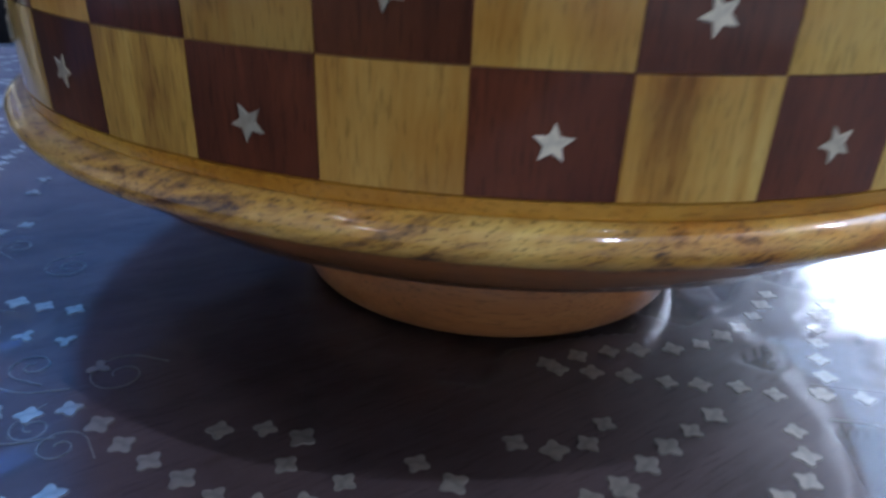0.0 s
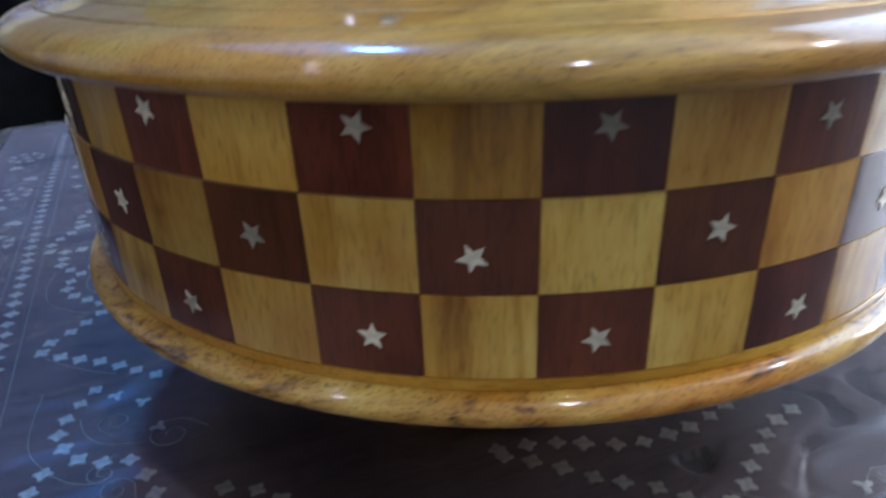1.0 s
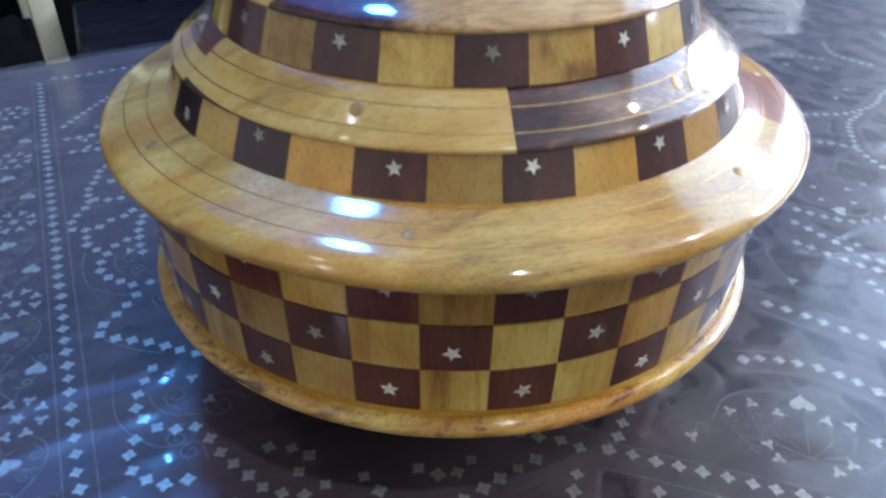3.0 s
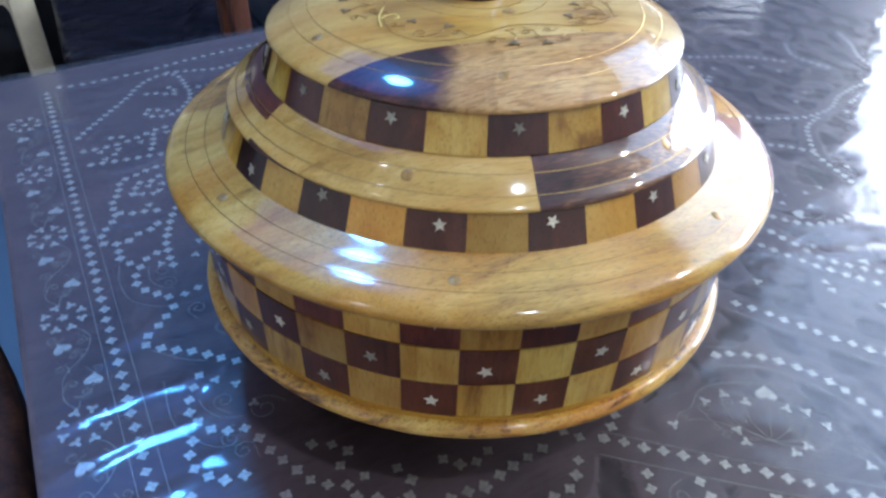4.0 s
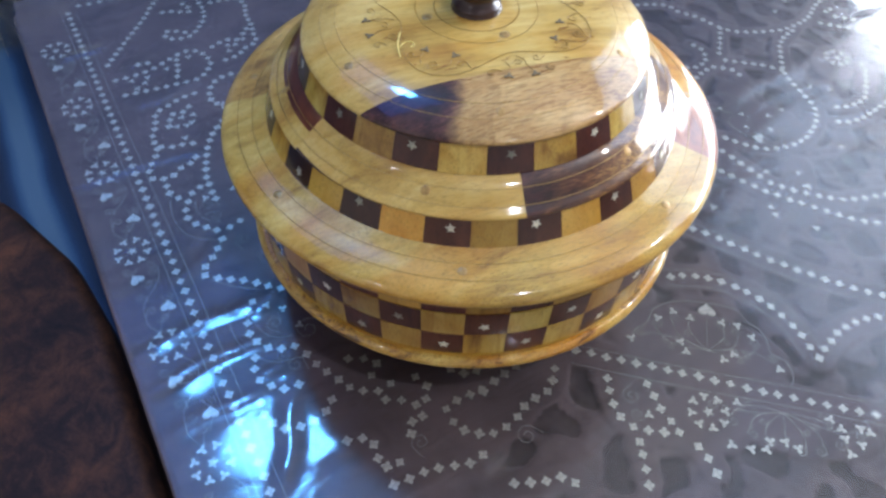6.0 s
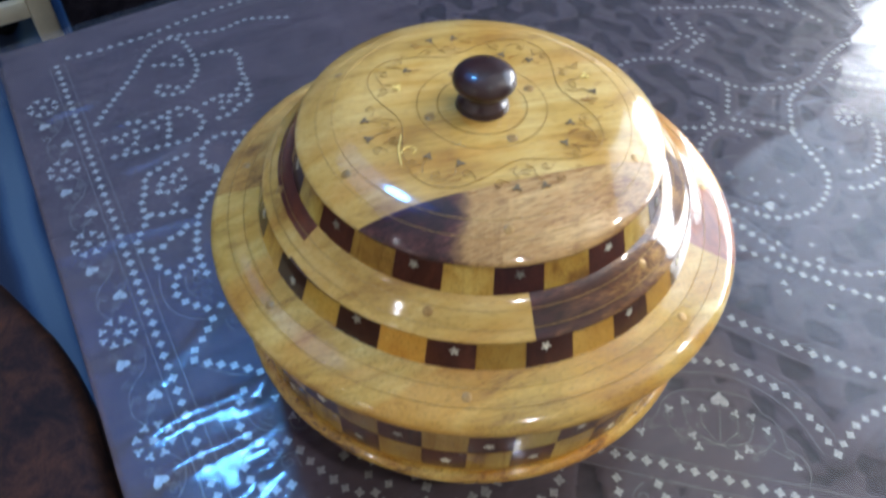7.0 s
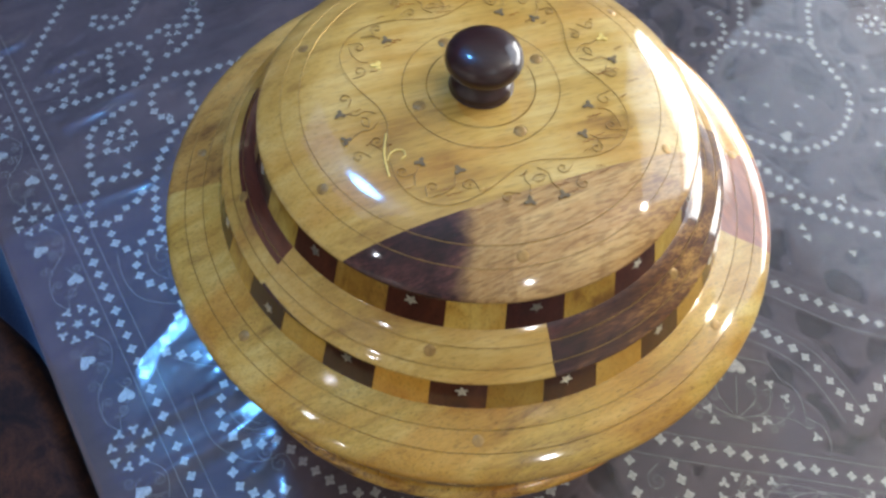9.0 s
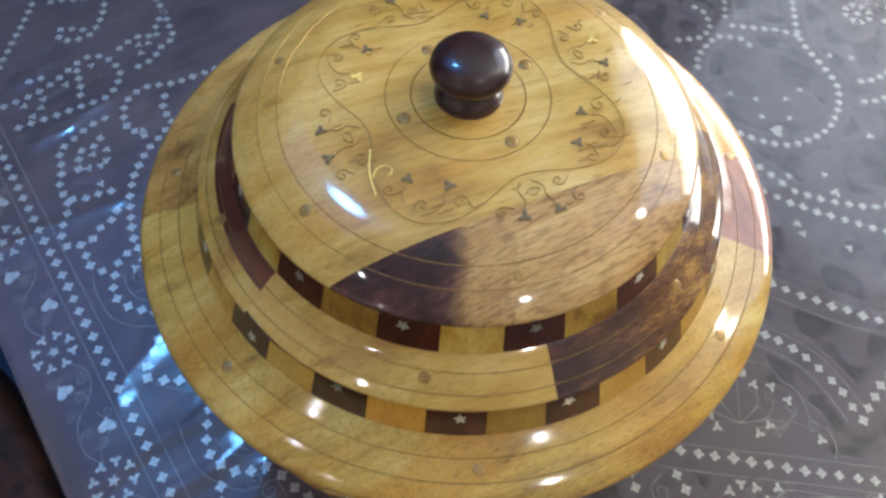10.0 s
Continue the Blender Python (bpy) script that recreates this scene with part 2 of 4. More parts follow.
t.links.new(low.outputs[0], dim.inputs["Value"])
t.links.new(b.inputs["Base Color"].links[0].from_socket, dim.inputs["Color"])
t.links.new(dim.outputs[0], b.inputs["Base Color"])
UNLIT_BRASS.node_tree.nodes["Principled BSDF"].inputs["Metallic"].default_value = 0.1
TWISTED = metal("twisted_brass", (0.42, 0.27, 0.10), 0.45)
TABLE_WOOD = wood("table_rosewood", (0.172, 0.116, 0.113), (0.118, 0.078, 0.077), (0.052, 0.034, 0.034), stretch=(5, 50, 50), gloss=0.36, coat=0.12)
# Darker copy of the table wood: shade of the hollows put into colour.
SHADED_GROUND = wood("stained_ground_wood", (0.095, 0.064, 0.064), (0.062, 0.042, 0.042), (0.030, 0.020, 0.021), stretch=(5, 50, 50), gloss=0.5, coat=0.0)
SHADED_GROUND.node_tree.nodes["Principled BSDF"].inputs["Roughness"].default_value = 0.75
TABLE_WOOD.node_tree.nodes["Principled BSDF"].inputs["Roughness"].default_value = 0.55
for board in (TABLE_WOOD, SHADED_GROUND):
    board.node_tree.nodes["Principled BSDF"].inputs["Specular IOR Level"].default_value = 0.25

INLAY = metal("table_brass", (0.64, 0.60, 0.51), 0.46)
WIRE = metal("dull_table_brass", (0.40, 0.365, 0.32), 0.5)
WIRE.node_tree.nodes["Principled BSDF"].inputs["Metallic"].default_value = 0.3
INLAY.node_tree.nodes["Principled BSDF"].inputs["Metallic"].default_value = 0.6
BENCH_WOOD = wood("bench_wood", (0.085, 0.030, 0.013), (0.026, 0.010, 0.006), (0.009, 0.004, 0.003), stretch=(55, 40, 55), gloss=0.5, coat=0.08, swirl=1.6)
BENCH_WOOD.node_tree.nodes["Principled BSDF"].inputs["Roughness"].default_value = 0.62
BENCH_WOOD.node_tree.nodes["Principled BSDF"].inputs["Specular IOR Level"].default_value = 0.12
CABINET_WOOD = wood("cabinet_wood", (0.10, 0.034, 0.017), (0.065, 0.020, 0.011), (0.030, 0.009, 0.006), stretch=(40, 40, 5), gloss=0.2, coat=0.5)


def plain(name, colour, rough, scale=30.0, vary=0.12, coat=0.0):
    m, t, b = nodes_of(name)
    co = t.nodes.new("ShaderNodeTexCoord")
    n = node(t, "ShaderNodeTexNoise", Scale=scale, Detail=6.0, Roughness=0.65)
    t.links.new(co.outputs["Object"], n.inputs["Vector"])
    lo, hi = tuple(c * (1 - vary) for c in colour), tuple(min(1, c * (1 + vary)) for c in colour)
    t.links.new(ramp(t, n.outputs[0], [(0.3, lo), (0.7, hi)]), b.inputs["Base Color"])
    b.inputs["Roughness"].default_value = rough
    b.inputs["Coat Weight"].default_value = coat
    bump = node(t, "ShaderNodeBump", Strength=0.15, Distance=0.002)
    t.links.new(n.outputs[0], bump.inputs["Height"])
    t.links.new(bump.outputs[0], b.inputs["Normal"])
    return m


PLASTER = plain("plaster", (0.075, 0.085, 0.125), 0.8, 6.0, 0.08)
# Cream tone chosen for the bounce it throws on the pot's front.
WARM_BOUNCE = plain("warm_bounce", (0.76, 0.69, 0.60), 0.8, 6.0, 0.08)
# Tone set for the veil that unseen ceiling and window wall reflect.
CEILING_PAINT = plain("ceiling_paint", (0.69, 0.69, 0.71), 0.8, 6.0, 0.08)
CREAM = plain("cream_paint", (0.62, 0.56, 0.40), 0.45, 40.0, 0.1)
BAG = plain("violet_plastic", (0.26, 0.26, 0.40), 0.18, 25.0, 0.4, 0.8)
BLACK = plain("black_lacquer", (0.008, 0.008, 0.009), 0.6, 20.0, 0.4, 0.0)

BLACK.node_tree.nodes["Principled BSDF"].inputs["Specular IOR Level"].default_value = 0.06


def wrapping():
    """Black plastic film pulled over a box, with sharp glints on its creases."""
    m, t, b = nodes_of("black_wrapping")
    co = t.nodes.new("ShaderNodeTexCoord")
    n = node(t, "ShaderNodeTexNoise", Scale=14.0, Detail=5.0, Roughness=0.6, Distortion=1.4)
    t.links.new(co.outputs["Object"], n.inputs["Vector"])
    t.links.new(ramp(t, n.outputs[0], [(0.3, (0.004, 0.004, 0.006)), (0.75, (0.016, 0.014, 0.020))]), b.inputs["Base Color"])
    b.inputs["Roughness"].default_value = 0.16
    b.inputs["Specular IOR Level"].default_value = 0.035
    bump = node(t, "ShaderNodeBump", Strength=0.9, Distance=0.02)
    t.links.new(n.outputs[0], bump.inputs["Height"])
    t.links.new(bump.outputs[0], b.inputs["Normal"])
    return m


WRAPPING = wrapping()


def carpet():
    m, t, b = nodes_of("blue_carpet")
    co = t.nodes.new("ShaderNodeTexCoord")
    w = node(t, "ShaderNodeTexWave", Scale=3.2, Distortion=1.5, Detail=2.0)
    t.links.new(co.outputs["Object"], w.inputs["Vector"])
    n = node(t, "ShaderNodeTexNoise", Scale=300.0, Detail=4.0)
    t.links.new(co.outputs["Object"], n.inputs["Vector"])
    mix = node(t, "ShaderNodeMix")
    mix.inputs[0].default_value = 0.25
    t.links.new(w.outputs[1], mix.inputs[2])
    t.links.new(n.outputs[0], mix.inputs[3])
    t.links.new(ramp(t, mix.outputs[0], [(0.2, (0.004, 0.014, 0.04)), (0.45, (0.008, 0.03, 0.075)), (0.6, (0.022, 0.065, 0.13)), (0.8, (0.06, 0.11, 0.17))]), b.inputs["Base Color"])
    b.inputs["Roughness"].default_value = 0.9
    bump = node(t, "ShaderNodeBump", Strength=0.4, Distance=0.003)
    t.links.new(n.outputs[0], bump.inputs["Height"])
    t.links.new(bump.outputs[0], b.inputs["Normal"])
    return m


CARPET = carpet()


def clear_sheet():
    """Clear plastic: what lies under it shows through, and its creased face mirrors the room."""
    m, t, b = nodes_of("clear_plastic")
    L = t.links
    t.nodes.remove(b)
    out = t.nodes["Material Output"]
    co = t.nodes.new("ShaderNodeTexCoord")
    fold = t.nodes.new("ShaderNodeMapping")
    fold.inputs["Rotation"].default_value = (0, 0, radians(-62))
    fold.inputs["Scale"].default_value = (0.65, 1.6, 1.0)
    L.new(co.outputs["Object"], fold.inputs[0])
    crease = node(t, "ShaderNodeTexNoise", Scale=26.0, Detail=2.2, Roughness=0.5, Distortion=0.8)
    L.new(fold.outputs[0], crease.inputs["Vector"])
    ripple = t.nodes.new("ShaderNodeMapping")
    ripple.inputs["Scale"].default_value = (0.45, 1.9, 1.0)
    L.new(co.outputs["Object"], ripple.inputs[0])
    fine = node(t, "ShaderNodeTexNoise", Scale=95.0, Detail=2.0, Roughness=0.5, Distortion=0.6)
    L.new(ripple.outputs[0], fine.inputs["Vector"])
    both = node(t, "ShaderNodeMath")
    both.operation = "MULTIPLY_ADD"
    both.inputs[1].default_value = 0.16
    L.new(fine.outputs[0], both.inputs[0])
    L.new(crease.outputs[0], both.inputs[2])
    bump = node(t, "ShaderNodeBump", Strength=0.28, Distance=0.002)
    L.new(both.outputs[0], bump.inputs["Height"])
    gloss = node(t, "ShaderNodeBsdfGlossy", Roughness=0.09)
    gloss.inputs["Color"].default_value = (0.95, 0.97, 1, 1)
    L.new(bump.outputs[0], gloss.inputs["Normal"])
    haze = node(t, "ShaderNodeBsdfGlossy", Roughness=0.42)
    L.new(bump.outputs[0], haze.inputs["Normal"])
    shine = t.nodes.new("ShaderNodeMixShader")
    shine.inputs[0].default_value = 0.46
    L.new(gloss.outputs[0], shine.inputs[1])
    L.new(haze.outputs[0], shine.inputs[2])
    clear = t.nodes.new("ShaderNodeBsdfTransparent")
    clear.inputs[0].default_value = (0.93, 0.94, 0.97, 1)
    fres = node(t, "ShaderNodeFresnel", IOR=1.6)
    twice = node(t, "ShaderNodeMath")
    twice.operation = "MULTIPLY"
    twice.use_clamp = True
    twice.inputs[1].default_value = 0.85
    L.new(fres.outputs[0], twice.inputs[0])
    mix = t.nodes.new("ShaderNodeMixShader")
    L.new(twice.outputs[0], mix.inputs[0])
    milk = node(t, "ShaderNodeBsdfDiffuse")
    milk.inputs[0].default_value = (0.8, 0.82, 0.9, 1)
    body = t.nodes.new("ShaderNodeMixShader")
    body.inputs[0].default_value = 0.005
    L.new(clear.outputs[0], body.inputs[1])
    L.new(milk.outputs[0], body.inputs[2])
    L.new(body.outputs[0], mix.inputs[1])
    L.new(shine.outputs[0], mix.inputs[2])
    L.new(mix.outputs[0], out.inputs["Surface"])
    return m


COVER = clear_sheet()

# ---- mesh helpers ----


def part(name, bm, material, parent=None, label="", smooth=30):
    me = bpy.data.meshes.new(name)
    bm.to_mesh(me)
    bm.free()
    if smooth:
        me.polygons.foreach_set("use_smooth", [True] * len(me.polygons))
        me.set_sharp_from_angle(angle=radians(smooth))
    me.materials.append(material)
    ob = new(name, me)
    ob.parent = parent
    if label:
        tagged(ob, label)
    return ob


def thing(name, label, category, place=(0, 0, 0), group="", kind=""):
    ob = new(name)
    ob.location = place
    return tagged(ob, label, category, group, kind)


def rounded(points, steps=4):
    """A smooth line through points, by Catmull and Rom."""
    out = []
    for i in range(len(points) - 1):
        p0, p1, p2, p3 = (Vector(points[max(0, min(len(points) - 1, i + k))]) for k in (-1, 0, 1, 2))
        for s in range(steps):
            u = s / steps
            out.append(0.5 * (2 * p1 + (p2 - p0) * u + (2 * p0 - 5 * p1 + 4 * p2 - p3) * u**2 + (3 * p1 - p0 - 3 * p2 + p3) * u**3))
    out.append(Vector(points[-1]))
    return out


def revolve(profile, a0=0.0, a1=360.0, n=144, close=False):
    """A surface turned about the z axis from a profile of radius and height; an arc gets end faces when close."""
    bm = bmesh.new()
    whole = abs(a1 - a0) >= 359.9
    cols = n if whole else n + 1
    rings = []
    for k in range(cols):
        a = radians(a0 + (a1 - a0) * k / n)
        rings.append([bm.verts.new((r * cos(a), r * sin(a), z)) for r, z in profile])
    for k in range(n):
        p, q = rings[k], rings[(k + 1) % cols]
        for i in range(len(profile) - 1):
            bm.faces.new((p[i], q[i], q[i + 1], p[i + 1]))
    if close and not whole:
        bm.faces.new(rings[0])
        bm.faces.new(rings[-1][::-1])
    bmesh.ops.remove_doubles(bm, verts=bm.verts, dist=1e-6)
    bmesh.ops.recalc_face_normals(bm, faces=bm.faces)
    return bm


def tile(r0, z0, r1, z1, width, depth=0.0008, gap=0.00008, n=5):
    """One curved inlay square centred on the -y side, its lower edge at r0, z0."""
    bm = bmesh.new()
    half = radians(width) / 2 - gap / r0
    grid = []
    for inner in (0, 1):
        for i in range(n + 1):
            a = -pi / 2 - half + 2 * half * i / n
            for j in (0, 1):
                r, z = (r0, z0 + gap) if j == 0 else (r1, z1 - gap)
                r -= inner * depth
                grid.append(bm.verts.new((r * cos(a), r * sin(a), z)))
    at = lambda inner, i, j: grid[inner * 2 * (n + 1) + 2 * i + j]
    for i in range(n):
        bm.faces.new((at(0, i, 0), at(0, i + 1, 0), at(0, i + 1, 1), at(0, i, 1)))
        for j in (0, 1):
            bm.faces.new((at(0, i, j), at(0, i + 1, j), at(1, i + 1, j), at(1, i, j)))
    for i in (0, n):
        bm.faces.new((at(0, i, 0), at(0, i, 1), at(1, i, 1), at(1, i, 0)))
    bmesh.ops.recalc_face_normals(bm, faces=bm.faces)
    return bm


def star(radius, inner=0.45, thick=0.0003, tips=5):
    bm = bmesh.new()
    low, high = [], []
    for k in range(2 * tips):
        a, r = pi / 2 + pi * k / tips, radius * (1 if k % 2 == 0 else inner)
        low.append(bm.verts.new((r * cos(a), r * sin(a), 0)))
        high.append(bm.verts.new((0.94 * r * cos(a), 0.94 * r * sin(a), thick)))
    bm.faces.new(high)
    for k in range(2 * tips):
        bm.faces.new((low[k], low[(k + 1) % (2 * tips)], high[(k + 1) % (2 * tips)], high[k]))
    bmesh.ops.recalc_face_normals(bm, faces=bm.faces)
    return bm


def mesh_of(name, bm, material, smooth=30):
    me = bpy.data.meshes.new(name)
    bm.to_mesh(me)
    bm.free()
    if smooth:
        me.polygons.foreach_set("use_smooth", [True] * len(me.polygons))
        me.set_sharp_from_angle(angle=radians(smooth))
    me.materials.append(material)
    return me


def child(name, me, parent, m):
    ob = new(name, me)
    ob.parent = parent
    ob.matrix_basis = m
    return ob


def band(parent, r0, z0, r1, z1, edge, step, count, first_dark, star_mesh, prng, known=(), drift=0.15, pale=None, deep=None):
    """A ring of light and dark inlay squares, each dark one with a star; edge is the angle of one joint."""
    front = 2 * (int(194 / step) // 2)
    rest = (360 - front * step) / (count - front)
    lights, darks = {}, {}
    begin = edge - step * (front // 2)
    angle = begin
    lean = math.atan2(r0 - r1, z1 - z0)
    for k in range(count):
        w = step if k < front else rest
        mid = angle + w / 2
        dark = (k + first_dark) % 2 == 0
        store, mat = (darks, deep or ROSE_TILE) if dark else (lights, pale or PALE_TILE)
        if w not in store:
            store[w] = mesh_of("dark_square" if dark else "light_square", tile(r0, z0, r1, z1, w), mat)
        ob = child("dark_square" if dark else "light_square", store[w], parent, pose(0, 0, 0, 0, 0, mid + 90))
        if dark and star_mesh:
            v, side = 0.5 + prng.uniform(-drift, drift), prng.uniform(-drift, drift) * w * 0.8
            for at, up in known:
                if abs(at - mid) < w / 2:
                    v, side = up, at - mid
            r, z = r0 + (r1 - r0) * v, z0 + (z1 - z0) * v
            place = Matrix.Rotation(radians(side), 4, "Z") @ Matrix.Translation((0, -r, z)) @ Matrix.Rotation(pi / 2 - lean, 4, "X") @ Matrix.Rotation(prng.uniform(-0.9, 0.9), 4, "Z")
            child("star", star_mesh, ob, place)
        angle += w


# ---- the pot ----
prng = random.Random(4)
pot = thing("wooden_pot", "round wooden pot chequered in light and dark inlay", "pot", (0, 0, H))
BODY = [(0.000, 0.0250), (0.060, 0.0300), (0.090, 0.0340), (0.118, 0.0450), (0.131, 0.0555), (0.1335, 0.0600), (0.1338, 0.0700), (0.1349, 0.0893), (0.1358, 0.1093), (0.1366, 0.1290), (0.1300, 0.1292)]
part("body", revolve(BODY), FOOT, pot)
part("bead", revolve(rounded([(0.1340, 0.0665), (0.1372, 0.0664), (0.1396, 0.0647), (0.1403, 0.0624), (0.1390, 0.0601), (0.1360, 0.0588), (0.1300, 0.0570)])), BEAD, pot, "rounded yellow wooden bead with brown streaks")
part("collar", revolve([(0.1346, 0.0660), (0.1352, 0.0668), (0.1354, 0.0694), (0.1340, 0.0697)]), GOLDEN, pot)
part("foot", revolve(rounded([(0.057, 0.0), (0.0622, 0.0004), (0.0652, 0.0050), (0.0666, 0.0120), (0.0655, 0.0210), (0.0620, 0.0310)])), FOOT, pot, "turned reddish-brown wooden foot")
BIG_STAR = mesh_of("star", star(0.0033), PEARL, 0)
SMALL_STAR = mesh_of("star", star(0.0028), PEARL, 0)
band(pot, 0.1360, 0.0893 + 0.02, 0.1370, 0.1290, -76.6, 9.76, 36, 1, BIG_STAR, prng, ((-90.6, 0.69), (-71.6, 0.67), (-52.3, 0.55), (-111.6, 0.67)))
band(pot, 0.1357, 0.0893, 0.1366, 0.1093, -76.6, 9.76, 36, 0, BIG_STAR, prng, ((-101.3, 0.48), (-81.9, 0.41), (-61.6, 0.55), (-41.6, 0.42)))
band(pot, 0.1353, 0.0697, 0.1359, 0.0893, -76.6, 9.76, 36, 1, BIG_STAR, prng, ((-111.0, 0.40), (-90.8, 0.46), (-71.5, 0.45), (-51.5, 0.39), (-29.3, 0.35)))

# ---- its lid ----
lid = thing("pot_lid", "stepped domed wooden lid with inlaid squares, brass pins and wire", "lid", (0, 0, H))
RIM = rounded([(0.1170, 0.1450), (0.1204, 0.1442), (0.1285, 0.1417), (0.1373, 0.1397), (0.1435, 0.1377), (0.1468, 0.1352), (0.1477, 0.1328), (0.1468, 0.1305), (0.1440, 0.1288), (0.1400, 0.1284), (0.1340, 0.1288)], 5)
for a0, a1, mat, label in ((-172, -14, FLECKED, "yellow wooden rim segment with amber stains and dark flecks"), (-14, 8, RED, "dark red wooden rim segment"), (8, 70, AMBER, "amber wooden rim segment"), (70, 188, TAN, "tan wooden rim segment with brown streaks")):
    part("rim_segment", revolve(RIM, a0, a1, max(8, int((a1 - a0) / 2.5))), mat, lid, label)
band(lid, 0.1204, 0.1440, 0.1146, 0.1586, -86.2, 11.2, 32, 1, SMALL_STAR, prng, ((-114.7, 0.75), (-91.1, 0.64), (-70.4, 0.70), (-47.6, 0.68)), pale=AMBER_TILE, deep=DARK_TILE)
band(lid, 0.0985, 0.1724, 0.0934, 0.1875, -82.6, 13.75, 26, 1, SMALL_STAR, prng, ((-130.7, 0.61), (-104.5, 0.68), (-75.6, 0.65), (-48.1, 0.63)), deep=DARK_TILE)
part("lid_core", revolve([(0.1180, 0.1440), (0.1130, 0.1590), (0.0965, 0.1724), (0.0918, 0.1880), (0.0, 0.1900)]), FOOT, lid)
STEP = rounded([(0.1120, 0.1582), (0.1150, 0.1582), (0.1158, 0.1594), (0.1145, 0.1608), (0.1111, 0.1630), (0.1075, 0.1660), (0.1040, 0.1688), (0.1010, 0.1708), (0.0980, 0.1722), (0.0960, 0.1726)], 5)
for a0, a1, mat, label in ((-138, -73, YELLOW, ""), (-73, 8, STREAKED, "dark rosewood step segment streaked with brown"), (8, 168, YELLOW, "")):
    part("step_segment", revolve(STEP, a0, a1, max(8, int((a1 - a0) / 2.5))), mat, lid, label)
part("step_lip", revolve(STEP[:27], 168, 222, 24), YELLOW, lid)
part("step_segment", revolve(STEP[26:], 168, 222, 24), DARK_RED, lid, "dark red wooden step segment")


def sliver(a0, a1, n=28):
    """A thin pointed piece of veneer let into the step."""
    bm = bmesh.new()
    rows = []
    for k in range(n + 1):
        u = k / n
        a, top, low = radians(a0 + (a1 - a0) * u), 15 - 9 * u ** 1.3, 6.5 - 0.5 * u
        row = []
        for j in range(6):
            at = low + (max(top, low + 0.02) - low) * j / 5
            p = STEP[int(at)].lerp(STEP[int(at) + 1], at - int(at))
            row.append(bm.verts.new(((p.x + 0.00022) * cos(a), (p.x + 0.00022) * sin(a), p.y + 0.00012)))
        rows.append(row)
    for p, q in zip(rows, rows[1:]):
        for j in range(5):
            bm.faces.new((p[j], q[j], q[j + 1], p[j + 1]))
    return bm


part("step_inlay", sliver(-138, -112), ROSE, lid, "sliver of dark rosewood along the step")
DOME = rounded([(0.0905, 0.1872), (0.0940, 0.1873), (0.0950, 0.1884), (0.0940, 0.1900), (0.0900, 0.1922), (0.0840, 0.1948), (0.0758, 0.1976), (0.0660, 0.1995), (0.0500, 0.2007), (0.0330, 0.2011), (0.0150, 0.2012), (0.0, 0.2012)], 4)


def cut(bm, place, normal):
    bmesh.ops.bisect_plane(bm, geom=bm.verts[:] + bm.edges[:] + bm.faces[:], plane_co=place, plane_no=normal, clear_outer=True)
    return bm


SEAM, ACROSS = (0.0, -0.0595, 0.0), Vector((-0.39, 0.92, 0)).normalized()
part("dome_board", cut(revolve(DOME), SEAM, -ACROSS), YELLOW, lid, "yellow wooden board of the lid's top")
part("dome_board", cut(revolve(DOME), SEAM, ACROSS), FIGURED, lid, "figured board, dark rosewood running into pale brown")


def wire(r, z, thick=0.0003, n=1500):
    """A twisted brass wire let into a turned surface."""
    bm = bmesh.new()
    rings = []
    for k in range(n):
        a = 2 * pi * k / n
        w = thick * (1 + 0.5 * sin(k * 2 * pi / 3))
        rings.append([bm.verts.new(((r + w * cos(b)) * cos(a), (r + w * cos(b)) * sin(a), z + w * sin(b))) for b in (0, pi / 2, pi, 3 * pi / 2)])
    for k in range(n):
        p, q = rings[k], rings[(k + 1) % n]
        for i in range(4):
            bm.faces.new((p[i], q[i], q[(i + 1) % 4], p[(i + 1) % 4]))
    return bm


for r, z in ((0.0840, 0.19475), (0.0758, 0.1976), (0.1111, 0.1630), (0.1044, 0.1685), (0.1285, 0.1417), (0.1373, 0.1397), (0.0330, 0.2011), (0.0228, 0.2012)):
    part("wire", wire(r, z - 0.00008, 0.00025), TWISTED, lid, "thin twisted brass wire")


def pin(radius=0.0028):
    return revolve([(radius * 1.08, -0.0006), (radius * 1.06, 0.00005), (radius * 0.97, -0.0001), (radius * 0.85, 0.00012), (radius * 0.5, 0.00028), (0, 0.00033)], n=18)


PIN = mesh_of("pin", pin(), PIN_BRASS, 60)
for r, z, lean, angles in ((0.1325, 0.1407, 13, (-87.7, -135.7, 178.9, 134, 90, 48, 8, -35.1)), (0.1065, 0.1667, 38, (-98.5, -38.5, 21.5, 81.5, 141.5, -158.5)), (0.0802, 0.1961, 19, (-77.9, -138.5, 165.4, 103, 42, -18)), (0.0284, 0.2012, 0, (-55.7, -152.5, 125, 35))):
    for a in angles:
        child("brass_pin", PIN, lid, pose(0, 0, 0, 0, 0, a) @ pose(r, 0, z, 0, lean, 0))
part("knob", revolve(rounded([(0.0, 0.2010), (0.0126, 0.2011), (0.0132, 0.2028), (0.0128, 0.2046), (0.0114, 0.2062), (0.0102, 0.2080), (0.0100, 0.2100), (0.0110, 0.2118), (0.0138, 0.2130), (0.0156, 0.2150), (0.0159, 0.2172), (0.0148, 0.2200), (0.0118, 0.2224), (0.0070, 0.2240), (0.0, 0.2245)], 4), n=64), KNOB, lid, "dark polished turned wooden knob")

# ---- brass in the lid's top ----


